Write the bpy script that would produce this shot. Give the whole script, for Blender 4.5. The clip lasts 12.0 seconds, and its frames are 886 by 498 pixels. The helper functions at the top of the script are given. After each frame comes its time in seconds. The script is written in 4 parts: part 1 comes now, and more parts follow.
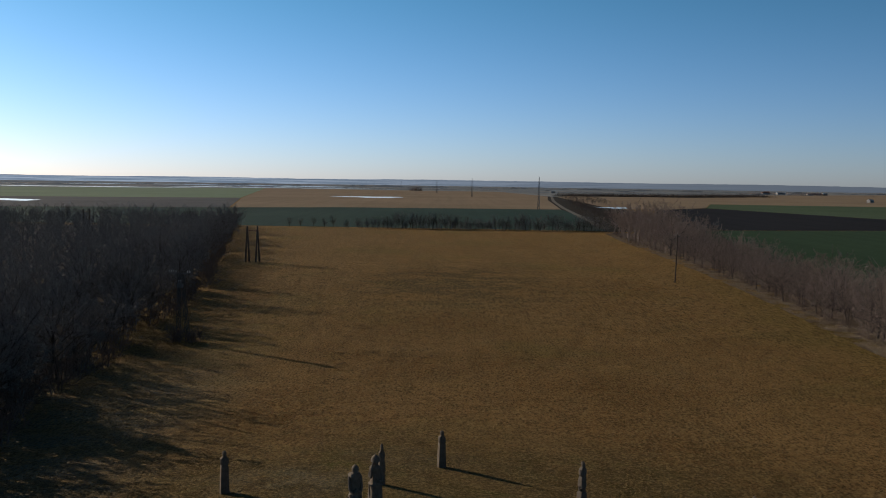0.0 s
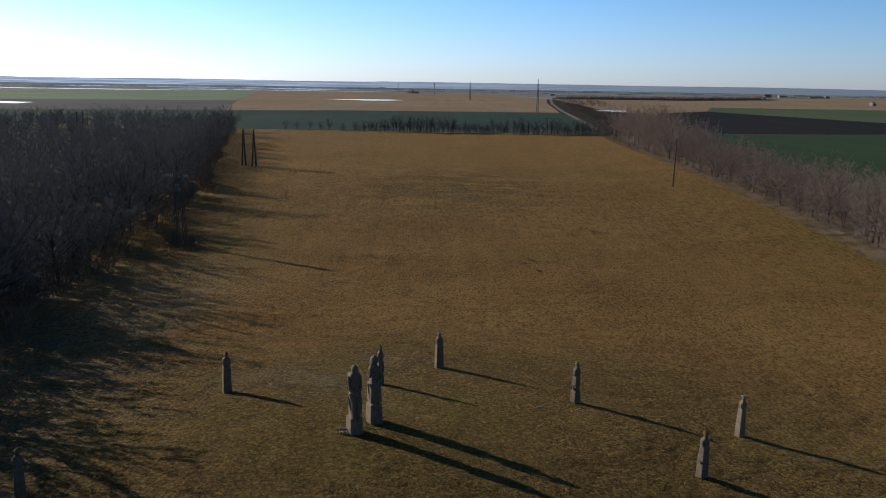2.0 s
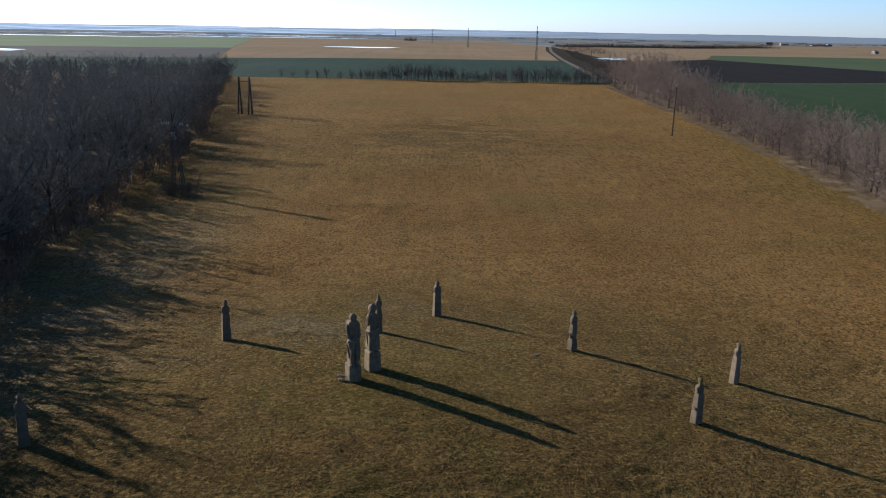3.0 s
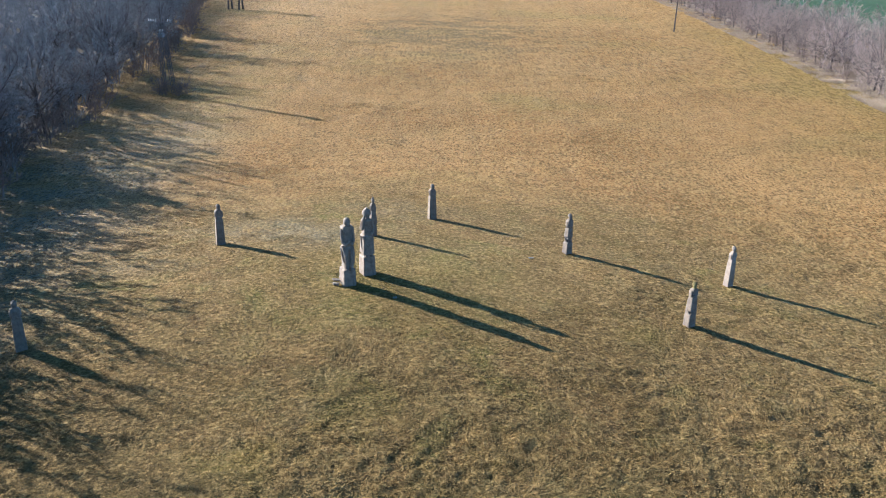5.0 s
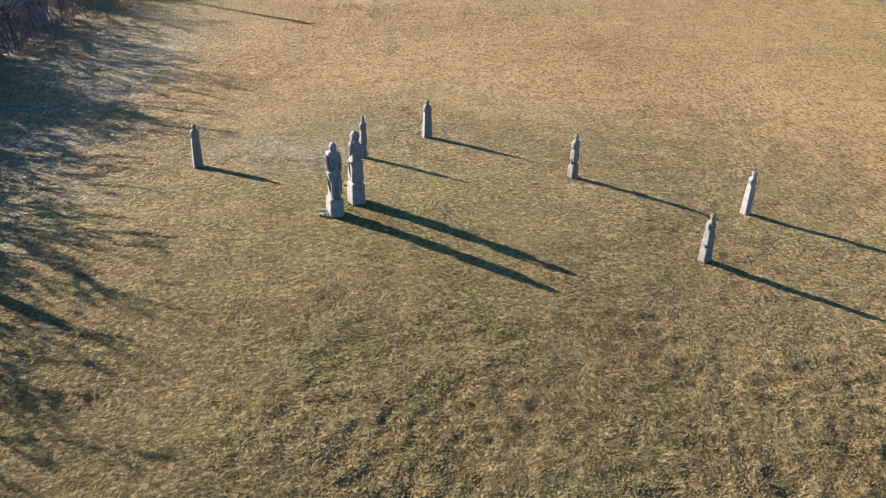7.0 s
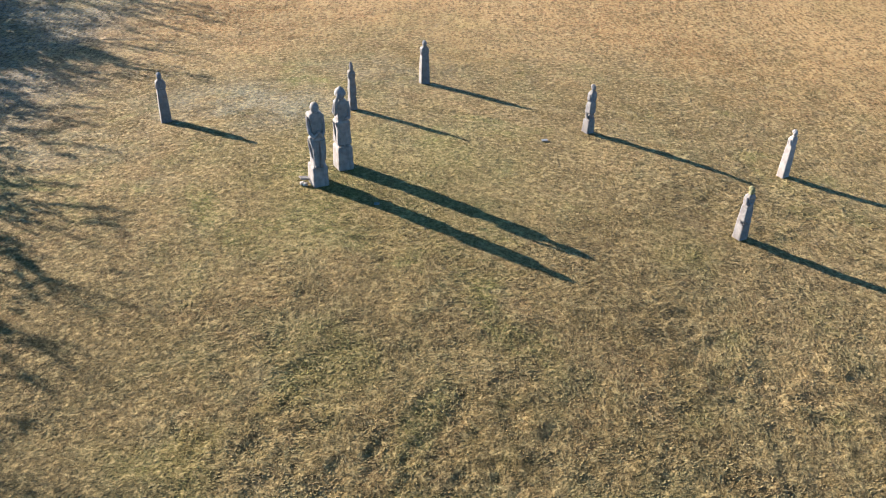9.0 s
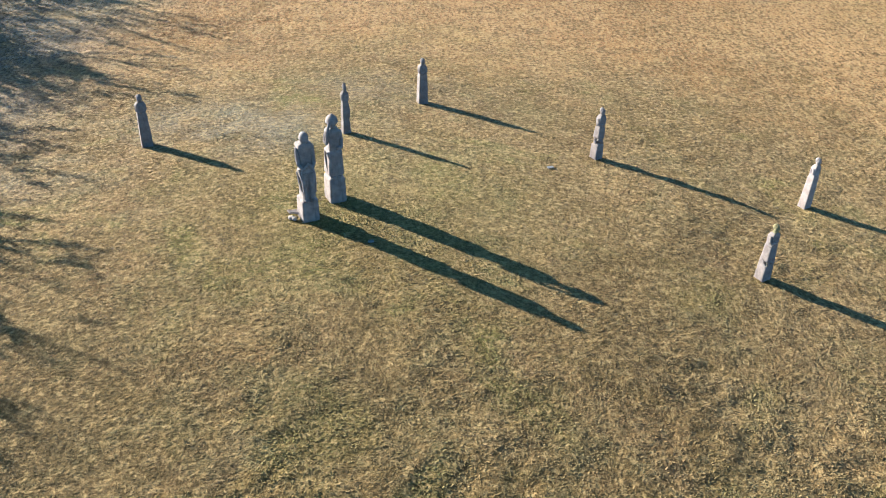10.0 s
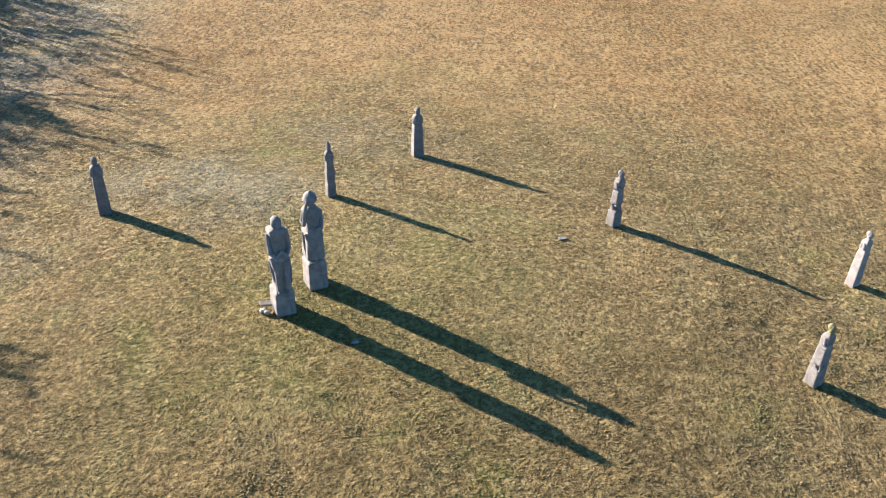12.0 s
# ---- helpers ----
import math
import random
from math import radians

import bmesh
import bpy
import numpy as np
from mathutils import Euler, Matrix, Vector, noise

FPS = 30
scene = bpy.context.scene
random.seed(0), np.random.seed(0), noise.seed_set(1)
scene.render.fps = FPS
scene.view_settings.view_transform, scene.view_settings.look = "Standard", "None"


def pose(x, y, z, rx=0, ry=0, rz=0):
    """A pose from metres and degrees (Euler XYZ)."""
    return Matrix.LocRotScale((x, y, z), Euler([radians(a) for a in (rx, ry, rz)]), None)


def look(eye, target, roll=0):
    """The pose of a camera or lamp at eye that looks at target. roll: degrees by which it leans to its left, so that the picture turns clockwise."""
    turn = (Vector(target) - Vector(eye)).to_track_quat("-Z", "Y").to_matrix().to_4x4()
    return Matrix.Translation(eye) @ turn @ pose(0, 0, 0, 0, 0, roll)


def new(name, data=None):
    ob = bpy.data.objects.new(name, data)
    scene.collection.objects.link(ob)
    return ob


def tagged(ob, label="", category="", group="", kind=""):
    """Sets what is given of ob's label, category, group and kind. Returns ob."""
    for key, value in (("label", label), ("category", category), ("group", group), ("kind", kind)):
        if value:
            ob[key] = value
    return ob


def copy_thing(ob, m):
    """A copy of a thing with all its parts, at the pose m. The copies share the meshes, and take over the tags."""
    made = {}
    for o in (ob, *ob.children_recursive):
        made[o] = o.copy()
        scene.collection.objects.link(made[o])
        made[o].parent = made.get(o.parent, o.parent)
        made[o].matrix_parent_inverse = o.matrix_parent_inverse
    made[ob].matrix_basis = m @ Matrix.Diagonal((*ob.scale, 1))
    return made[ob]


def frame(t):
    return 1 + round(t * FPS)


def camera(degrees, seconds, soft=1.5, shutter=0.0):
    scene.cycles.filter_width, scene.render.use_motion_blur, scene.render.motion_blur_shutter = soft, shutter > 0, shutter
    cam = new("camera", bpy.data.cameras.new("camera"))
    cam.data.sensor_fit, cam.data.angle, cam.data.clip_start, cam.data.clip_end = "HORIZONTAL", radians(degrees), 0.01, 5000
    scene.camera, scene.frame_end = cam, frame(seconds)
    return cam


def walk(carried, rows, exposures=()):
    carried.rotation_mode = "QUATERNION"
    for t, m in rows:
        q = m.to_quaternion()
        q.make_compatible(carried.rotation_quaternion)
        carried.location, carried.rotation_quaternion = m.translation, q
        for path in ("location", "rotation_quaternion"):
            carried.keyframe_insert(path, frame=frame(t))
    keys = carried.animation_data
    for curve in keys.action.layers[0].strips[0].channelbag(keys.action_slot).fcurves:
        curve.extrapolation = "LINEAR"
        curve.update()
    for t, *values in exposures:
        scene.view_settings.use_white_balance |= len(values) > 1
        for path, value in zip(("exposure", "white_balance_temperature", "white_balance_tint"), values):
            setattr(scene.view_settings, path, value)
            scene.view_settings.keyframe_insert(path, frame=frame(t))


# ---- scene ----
# camera and its flight
cam = camera(54.76, 12.0, soft=1.0)
PATH = [
    (0.0, (0.000, 0.000, 26.768), (-0.002, 49.843, 22.811), 0.86),
    (0.5, (-0.012, 0.008, 26.747), (0.048, 49.736, 21.539), 0.87),
    (1.0, (-0.020, 0.018, 26.757), (0.097, 49.578, 20.139), 0.88),
    (1.5, (-0.017, -0.016, 26.764), (0.157, 49.331, 18.710), 0.91),
    (2.0, (0.017, -0.028, 26.758), (0.235, 49.061, 17.261), 0.92),
    (2.5, (0.015, -0.017, 26.705), (0.315, 48.775, 15.783), 0.95),
    (3.0, (0.002, -0.017, 26.680), (0.400, 48.429, 14.318), 1.00),
    (5.0, (0.192, 0.671, 26.838), (0.831, 47.324, 8.864), 0.98),
    (5.5, (0.227, 1.326, 26.773), (0.919, 47.428, 7.431), 1.00),
    (6.0, (0.266, 2.540, 26.752), (1.023, 48.058, 6.074), 1.06),
    (6.5, (0.285, 4.078, 26.800), (1.118, 48.968, 4.796), 1.09),
    (7.0, (0.324, 5.770, 26.683), (1.205, 50.032, 3.442), 1.12),
    (7.5, (0.336, 7.617, 26.555), (1.257, 51.223, 2.109), 1.11),
    (8.4, (0.420, 10.970, 26.480), (1.352, 53.362, -0.016), 1.16),
    (9.3, (0.468, 14.319, 26.408), (1.411, 55.999, -1.195), 1.22),
    (9.5, (0.465, 15.189, 26.359), (1.435, 56.900, -1.195), 1.23),
    (10.0, (0.378, 17.085, 26.320), (1.495, 58.853, -1.141), 1.43),
    (10.5, (0.411, 18.980, 26.332), (1.537, 60.767, -1.103), 1.43),
    (11.0, (0.499, 20.830, 26.299), (1.580, 62.673, -1.050), 1.38),
    (11.5, (0.554, 22.682, 26.302), (1.654, 64.579, -0.965), 1.35),
    (12.0, (0.617, 24.562, 26.408), (1.736, 66.445, -0.878), 1.30),
]
walk(cam, [(t, look(eye, target, roll)) for t, eye, target, roll in PATH],
     exposures=[(0.0, -0.28, 5950, 14), (1.0, -0.24, 5900, 14), (1.7, 0.06, 5800, 14), (2.5, 0.53, 5650, 14), (3.2, 0.90, 5500, 14), (4.7, 2.46, 5050, 14), (5.5, 2.62, 4880, 14), (9.5, 2.87, 4880, 14), (12.0, 2.84, 4880, 14)])

# winter sun, low and ahead to the left, under a clear sky
SUN_EL = radians(19.0)
SUN_AZ = math.atan2(-0.838, 0.546)          # from +y towards +x
sky_world = bpy.data.worlds.new("clear_sky")
scene.world = sky_world
sky_world.use_nodes = True
wn = sky_world.node_tree
sky = wn.nodes.new("ShaderNodeTexSky")
sky.sky_type = "NISHITA"
sky.sun_disc = False
sky.sun_elevation, sky.sun_rotation = SUN_EL, SUN_AZ
sky.air_density, sky.dust_density, sky.ozone_density = 0.85, 0.3, 4.0
tint = wn.nodes.new("ShaderNodeMix")
tint.data_type, tint.blend_type = "RGBA", "MULTIPLY"
tint.inputs[0].default_value, tint.inputs[7].default_value = 1.0, (1.06, 1.0, 0.90, 1.0)
wn.links.new(sky.outputs[0], tint.inputs[6])
# thin haze lifts the sky towards the horizon
way = wn.nodes.new("ShaderNodeTexCoord")
split = wn.nodes.new("ShaderNodeSeparateXYZ")
wn.links.new(way.outputs["Generated"], split.inputs[0])
lift = wn.nodes.new("ShaderNodeMapRange")
lift.interpolation_type = "SMOOTHSTEP"
for key, val in (("From Min", -0.02), ("From Max", 0.30), ("To Min", 0.0), ("To Max", 1.0)):
    lift.inputs[key].default_value = val
wn.links.new(split.outputs[2], lift.inputs["Value"])
haze = wn.nodes.new("ShaderNodeMix")
haze.data_type = "RGBA"
haze.inputs[6].default_value, haze.inputs[7].default_value = (1.06, 1.13, 1.45, 1.0), (0.54, 1.02, 1.03, 1.0)
wn.links.new(lift.outputs[0], haze.inputs[0])
hazy = wn.nodes.new("ShaderNodeMix")
hazy.data_type, hazy.blend_type = "RGBA", "MULTIPLY"
hazy.inputs[0].default_value = 1.0
wn.links.new(tint.outputs[2], hazy.inputs[6])
wn.links.new(haze.outputs[2], hazy.inputs[7])
# the clear zenith of a winter sky is darker than its lower half
zenith = wn.nodes.new("ShaderNodeMapRange")
zenith.interpolation_type = "SMOOTHSTEP"
for key, val in (("From Min", 0.20), ("From Max", 0.75), ("To Min", 0.0), ("To Max", 1.0)):
    zenith.inputs[key].default_value = val
wn.links.new(split.outputs[2], zenith.inputs["Value"])
deep = wn.nodes.new("ShaderNodeMix")
deep.data_type, deep.blend_type = "RGBA", "MULTIPLY"
deep.inputs[0].default_value = 1.0
# the haze glows on the sun's side and dims away from it
toward = wn.nodes.new("ShaderNodeVectorMath")
toward.operation = "DOT_PRODUCT"
toward.inputs[1].default_value = (-0.838, 0.546, 0.0)
wn.links.new(way.outputs["Generated"], toward.inputs[0])
glow = wn.nodes.new("ShaderNodeMapRange")
for key, val in (("From Min", -1.0), ("From Max", 1.0), ("To Min", 0.36), ("To Max", 1.12)):
    glow.inputs[key].default_value = val
wn.links.new(toward.outputs["Value"], glow.inputs["Value"])
sided = wn.nodes.new("ShaderNodeMix")
sided.data_type, sided.blend_type = "RGBA", "MULTIPLY"
sided.inputs[0].default_value = 1.0
wn.links.new(hazy.outputs[2], sided.inputs[6])
wn.links.new(glow.outputs[0], sided.inputs[7])
wn.links.new(sided.outputs[2], deep.inputs[6])
dome = wn.nodes.new("ShaderNodeMix")
dome.data_type = "RGBA"
dome.inputs[6].default_value, dome.inputs[7].default_value = (1.0, 1.0, 1.0, 1.0), (0.90, 0.44, 0.34, 1.0)
wn.links.new(zenith.outputs[0], dome.inputs[0])
wn.links.new(dome.outputs[2], deep.inputs[7])
wn.links.new(deep.outputs[2], wn.nodes["Background"].inputs[0])
wn.nodes["Background"].inputs[1].default_value = 0.112
sun_data = bpy.data.lights.new("sun", "SUN")
sun_data.energy, sun_data.angle, sun_data.color = 5.0, radians(0.53), (1.0, 0.795, 0.545)
sun = new("sun", sun_data)
sun_dir = Vector((math.sin(SUN_AZ) * math.cos(SUN_EL), math.cos(SUN_AZ) * math.cos(SUN_EL), math.sin(SUN_EL)))
sun.matrix_world = look(sun_dir * 60, (0, 0, 0))


# ---- materials ----
class Nodes:
    """Short hand for a node material on object coordinates."""

    def __init__(self, name, rough=0.9, spec=0.2, metal=0.0):
        self.mat = bpy.data.materials.new(name)
        self.mat.use_nodes = True
        self.nt = self.mat.node_tree
        self.bsdf = self.nt.nodes["Principled BSDF"]
        self.bsdf.inputs["Roughness"].default_value = rough
        self.bsdf.inputs["Specular IOR Level"].default_value = spec
        self.bsdf.inputs["Metallic"].default_value = metal
        self.coord = self.nt.nodes.new("ShaderNodeTexCoord").outputs["Object"]

    def link(self, a, b):
        self.nt.links.new(a, b)

    def put(self, sock, v):
        if isinstance(v, bpy.types.NodeSocket):
            self.link(v, sock)
        elif isinstance(v, (tuple, list)) and sock.type == "RGBA":
            sock.default_value = (*v[:3], 1.0)
        else:
            sock.default_value = v

    def stretch(self, sx, sy, sz, rz=0.0):
        n = self.nt.nodes.new("ShaderNodeMapping")
        n.inputs["Scale"].default_value = (sx, sy, sz)
        n.inputs["Rotation"].default_value = (0, 0, radians(rz))
        self.link(self.coord, n.inputs["Vector"])
        return n.outputs[0]

    def noise(self, scale, detail=4.0, rough=0.55, coord=None, warp=0.0):
        n = self.nt.nodes.new("ShaderNodeTexNoise")
        n.inputs["Scale"].default_value = scale
        n.inputs["Detail"].default_value = detail
        n.inputs["Roughness"].default_value = rough
        n.inputs["Distortion"].default_value = warp
        self.link(coord or self.coord, n.inputs["Vector"])
        return n.outputs["Fac"]

    def ramp(self, v, lo, hi, a=0.0, b=1.0):
        n = self.nt.nodes.new("ShaderNodeMapRange")
        n.interpolation_type = "SMOOTHSTEP"
        for key, val in (("From Min", lo), ("From Max", hi), ("To Min", a), ("To Max", b)):
            n.inputs[key].default_value = val
        self.put(n.inputs["Value"], v)
        return n.outputs[0]

    def mix(self, f, a, b, mode="MIX"):
        n = self.nt.nodes.new("ShaderNodeMix")
        n.data_type, n.blend_type = "RGBA", mode
        self.put(n.inputs[0], f)
        self.put(n.inputs[6], a)
        self.put(n.inputs[7], b)
        return n.outputs[2]

    def math(self, op, a, b=0.0):
        n = self.nt.nodes.new("ShaderNodeMath")
        n.operation = op
        self.put(n.inputs[0], a)
        self.put(n.inputs[1], b)
        return n.outputs[0]

    def distance(self, x, y, sx=1.0, sy=1.0):
        n = self.nt.nodes.new("ShaderNodeMapping")
        n.inputs["Location"].default_value = (-x * sx, -y * sy, 0)
        n.inputs["Scale"].default_value = (sx, sy, 0)
        self.link(self.coord, n.inputs["Vector"])
        d = self.nt.nodes.new("ShaderNodeVectorMath")
        d.operation = "LENGTH"
        self.link(n.outputs[0], d.inputs[0])
        return d.outputs["Value"]

    def island(self):
        return self.nt.nodes.new("ShaderNodeNewGeometry").outputs["Random Per Island"]

    def each(self):
        return self.nt.nodes.new("ShaderNodeObjectInfo").outputs["Random"]

    def bump(self, height, dist, strength=1.0):
        n = self.nt.nodes.new("ShaderNodeBump")
        n.inputs["Distance"].default_value = dist
        n.inputs["Strength"].default_value = strength
        self.link(height, n.inputs["Height"])
        self.link(n.outputs[0], self.bsdf.inputs["Normal"])

    def color(self, v):
        self.put(self.bsdf.inputs["Base Color"], v)
        return self.mat


def meadow_color(m):
    """The colours of the meadow by place: amber far out, olive and tan on the mound."""
    amber = m.mix(m.ramp(m.noise(0.035, 7, 0.65), 0.36, 0.62), (0.246, 0.132, 0.043), (0.332, 0.198, 0.075))
    amber = m.mix(m.ramp(m.noise(0.021, 7, 0.65), 0.50, 0.64), amber, (0.210, 0.155, 0.044))
    olive = m.mix(m.ramp(m.noise(0.11, 7, 0.65), 0.36, 0.62), (0.128, 0.092, 0.033), (0.150, 0.105, 0.040))
    olive = m.mix(m.ramp(m.noise(0.13, 7, 0.68, warp=0.8), 0.52, 0.66), olive, (0.108, 0.108, 0.024))
    olive = m.mix(m.ramp(m.noise(0.20, 7, 0.68), 0.54, 0.70), olive, (0.195, 0.128, 0.046))
    olive = m.mix(m.ramp(m.noise(0.14, 7, 0.7, m.stretch(1, 1, 1, 40)), 0.56, 0.70, 0.0, 0.7), olive, (0.135, 0.115, 0.062))
    olive = m.mix(m.ramp(m.noise(0.33, 6, 0.62), 0.48, 0.62, 0.0, 0.45), olive, (0.178, 0.108, 0.044))
    olive = m.mix(m.ramp(m.noise(0.30, 6, 0.62, m.stretch(1, 1, 1, 70)), 0.50, 0.64, 0.0, 0.55), olive, (0.112, 0.106, 0.040))
    # fresher grass on the crown of the mound
    green = m.math("ADD", m.distance(-3, 57, 1.0, 1.0), m.math("MULTIPLY", m.noise(0.15, 6, 0.65), 16.0))
    olive = m.mix(m.ramp(green, 9, 22, 0.60, 0.0), olive, (0.125, 0.115, 0.030))
    edge = m.math("ADD", m.distance(-1, 48, 1.0, 1.25), m.math("MULTIPLY", m.noise(0.10, 7, 0.68), 44.0))
    base = m.mix(m.ramp(edge, 52, 84), olive, amber)
    for px, py, size in ((-3.6, 39.8, 3.4), (-9.0, 35.2, 2.9), (14.0, 50.0, 2.6)):
        lush = m.math("ADD", m.distance(px, py), m.math("MULTIPLY", m.noise(0.45, 6, 0.66), 5.0))
        base = m.mix(m.ramp(lush, size, size + 2.6, 0.60, 0.0), base, (0.170, 0.150, 0.032))
    sep = m.nt.nodes.new("ShaderNodeSeparateXYZ")
    m.link(m.coord, sep.inputs[0])
    east = m.math("MULTIPLY", m.ramp(sep.outputs[0], 4, 16), m.ramp(sep.outputs[1], 60, 80, 1.0, 0.0))
    base = m.mix(m.math("MULTIPLY", east, m.ramp(m.noise(0.22, 5, 0.6), 0.36, 0.60, 0.05, 0.40)), base, (0.200, 0.140, 0.060))
    drill = m.noise(1.0, 5, 0.62, m.stretch(0.75, 0.05, 1, -8))
    m.east, m.drill = east, drill
    base = m.mix(m.math("MULTIPLY", east, m.ramp(drill, 0.46, 0.60, 0.0, 0.30)), base, (0.090, 0.060, 0.022))
    foot = m.math("MULTIPLY", m.ramp(m.distance(-17, 33, 1.0, 1.2), 7, 28, 1.0, 0.0), m.ramp(m.noise(0.12, 7, 0.68), 0.34, 0.56))
    base = m.mix(m.math("MULTIPLY", foot, 0.85), base, (0.078, 0.062, 0.027))
    # darker brown turf on the south-eastern foot
    brown_turf = m.math("MULTIPLY", m.ramp(m.distance(15, 40, 1.0, 1.2), 5, 20, 1.0, 0.0), m.ramp(m.noise(0.20, 6, 0.62), 0.36, 0.58, 0.3, 1.0))
    base = m.mix(m.math("MULTIPLY", brown_turf, 0.5), base, (0.098, 0.072, 0.032))
    # mown swaths run away along the meadow, wheel marks across them
    swath = m.noise(1.0, 6, 0.65, m.stretch(0.42, 0.012, 1, 1.5))
    base = m.mix(m.ramp(swath, 0.42, 0.64, 0.0, 0.26), base, (0.080, 0.050, 0.016))
    cross = m.noise(1.0, 4, 0.60, m.stretch(0.06, 0.12, 1, -3))
    base = m.mix(m.ramp(cross, 0.52, 0.64, 0.0, 0.24), base, (0.085, 0.056, 0.017))
    pale = m.noise(1.0, 4, 0.60, m.stretch(0.12, 0.16, 1, 4))
    base = m.mix(m.ramp(pale, 0.53, 0.66, 0.0, 0.28), base, (0.250, 0.178, 0.074))
    # damp broken hollow in the middle of the meadow
    m.hollow = m.ramp(m.distance(4, 226, 0.70, 0.42), 6, 30, 1.0, 0.0)
    m.broken = m.ramp(m.noise(1.0, 7, 0.72, m.stretch(0.07, 0.10, 1)), 0.43, 0.55)
    base = m.mix(m.math("MULTIPLY", m.math("MULTIPLY", m.hollow, m.broken), 0.6), base, (0.060, 0.056, 0.024))
    # fresher strip beside the eastern trees
    strip = m.math("MULTIPLY", m.ramp(sep.outputs[0], 58, 72), m.ramp(sep.outputs[1], 180, 300, 1.0, 0.0))
    base = m.mix(m.math("MULTIPLY", strip, m.ramp(m.noise(0.08, 6, 0.65), 0.36, 0.58, 0.2, 0.75)), base, (0.165, 0.135, 0.030))
    # farther meadow lightened in colour for backlit grass and haze
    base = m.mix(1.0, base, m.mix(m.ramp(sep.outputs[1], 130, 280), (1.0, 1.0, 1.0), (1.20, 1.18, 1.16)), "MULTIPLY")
    # yellower grass, coloured like the sunlit gaps along the wood's shade
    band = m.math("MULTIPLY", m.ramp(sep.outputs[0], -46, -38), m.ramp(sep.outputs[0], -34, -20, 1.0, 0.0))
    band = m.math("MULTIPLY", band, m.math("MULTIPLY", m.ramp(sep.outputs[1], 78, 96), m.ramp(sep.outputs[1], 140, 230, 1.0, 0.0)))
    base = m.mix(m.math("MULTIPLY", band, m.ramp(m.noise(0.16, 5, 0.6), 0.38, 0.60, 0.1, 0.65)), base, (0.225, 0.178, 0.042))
    # frosty bleached patch at the foot of the mound
    thin = m.ramp(m.noise(0.28, 6, 0.62), 0.34, 0.62)
    for px, py, size, much in ((-12, 68, 8.0, 0.58), (-21, 61, 5.0, 0.40), (-3, 76, 7.0, 0.30)):
        arc = m.ramp(m.distance(px, py, 0.8, 1.1), 0.25 * size, size, 1.0, 0.0)
        base = m.mix(m.math("MULTIPLY", m.math("MULTIPLY", arc, thin), much), base, (0.170, 0.165, 0.120))
    # hoar frost in the wood's shade, and that shade's blue put into the grass
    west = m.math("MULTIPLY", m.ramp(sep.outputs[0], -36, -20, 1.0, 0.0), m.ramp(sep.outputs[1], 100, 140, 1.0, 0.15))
    shade_frost = m.ramp(m.noise(1.0, 7, 0.66, m.stretch(0.10, 0.24, 1, 12)), 0.36, 0.62, 0.45, 1.0)
    base = m.mix(m.math("MULTIPLY", m.math("MULTIPLY", west, shade_frost), 0.80), base, (0.155, 0.180, 0.174))
    return base


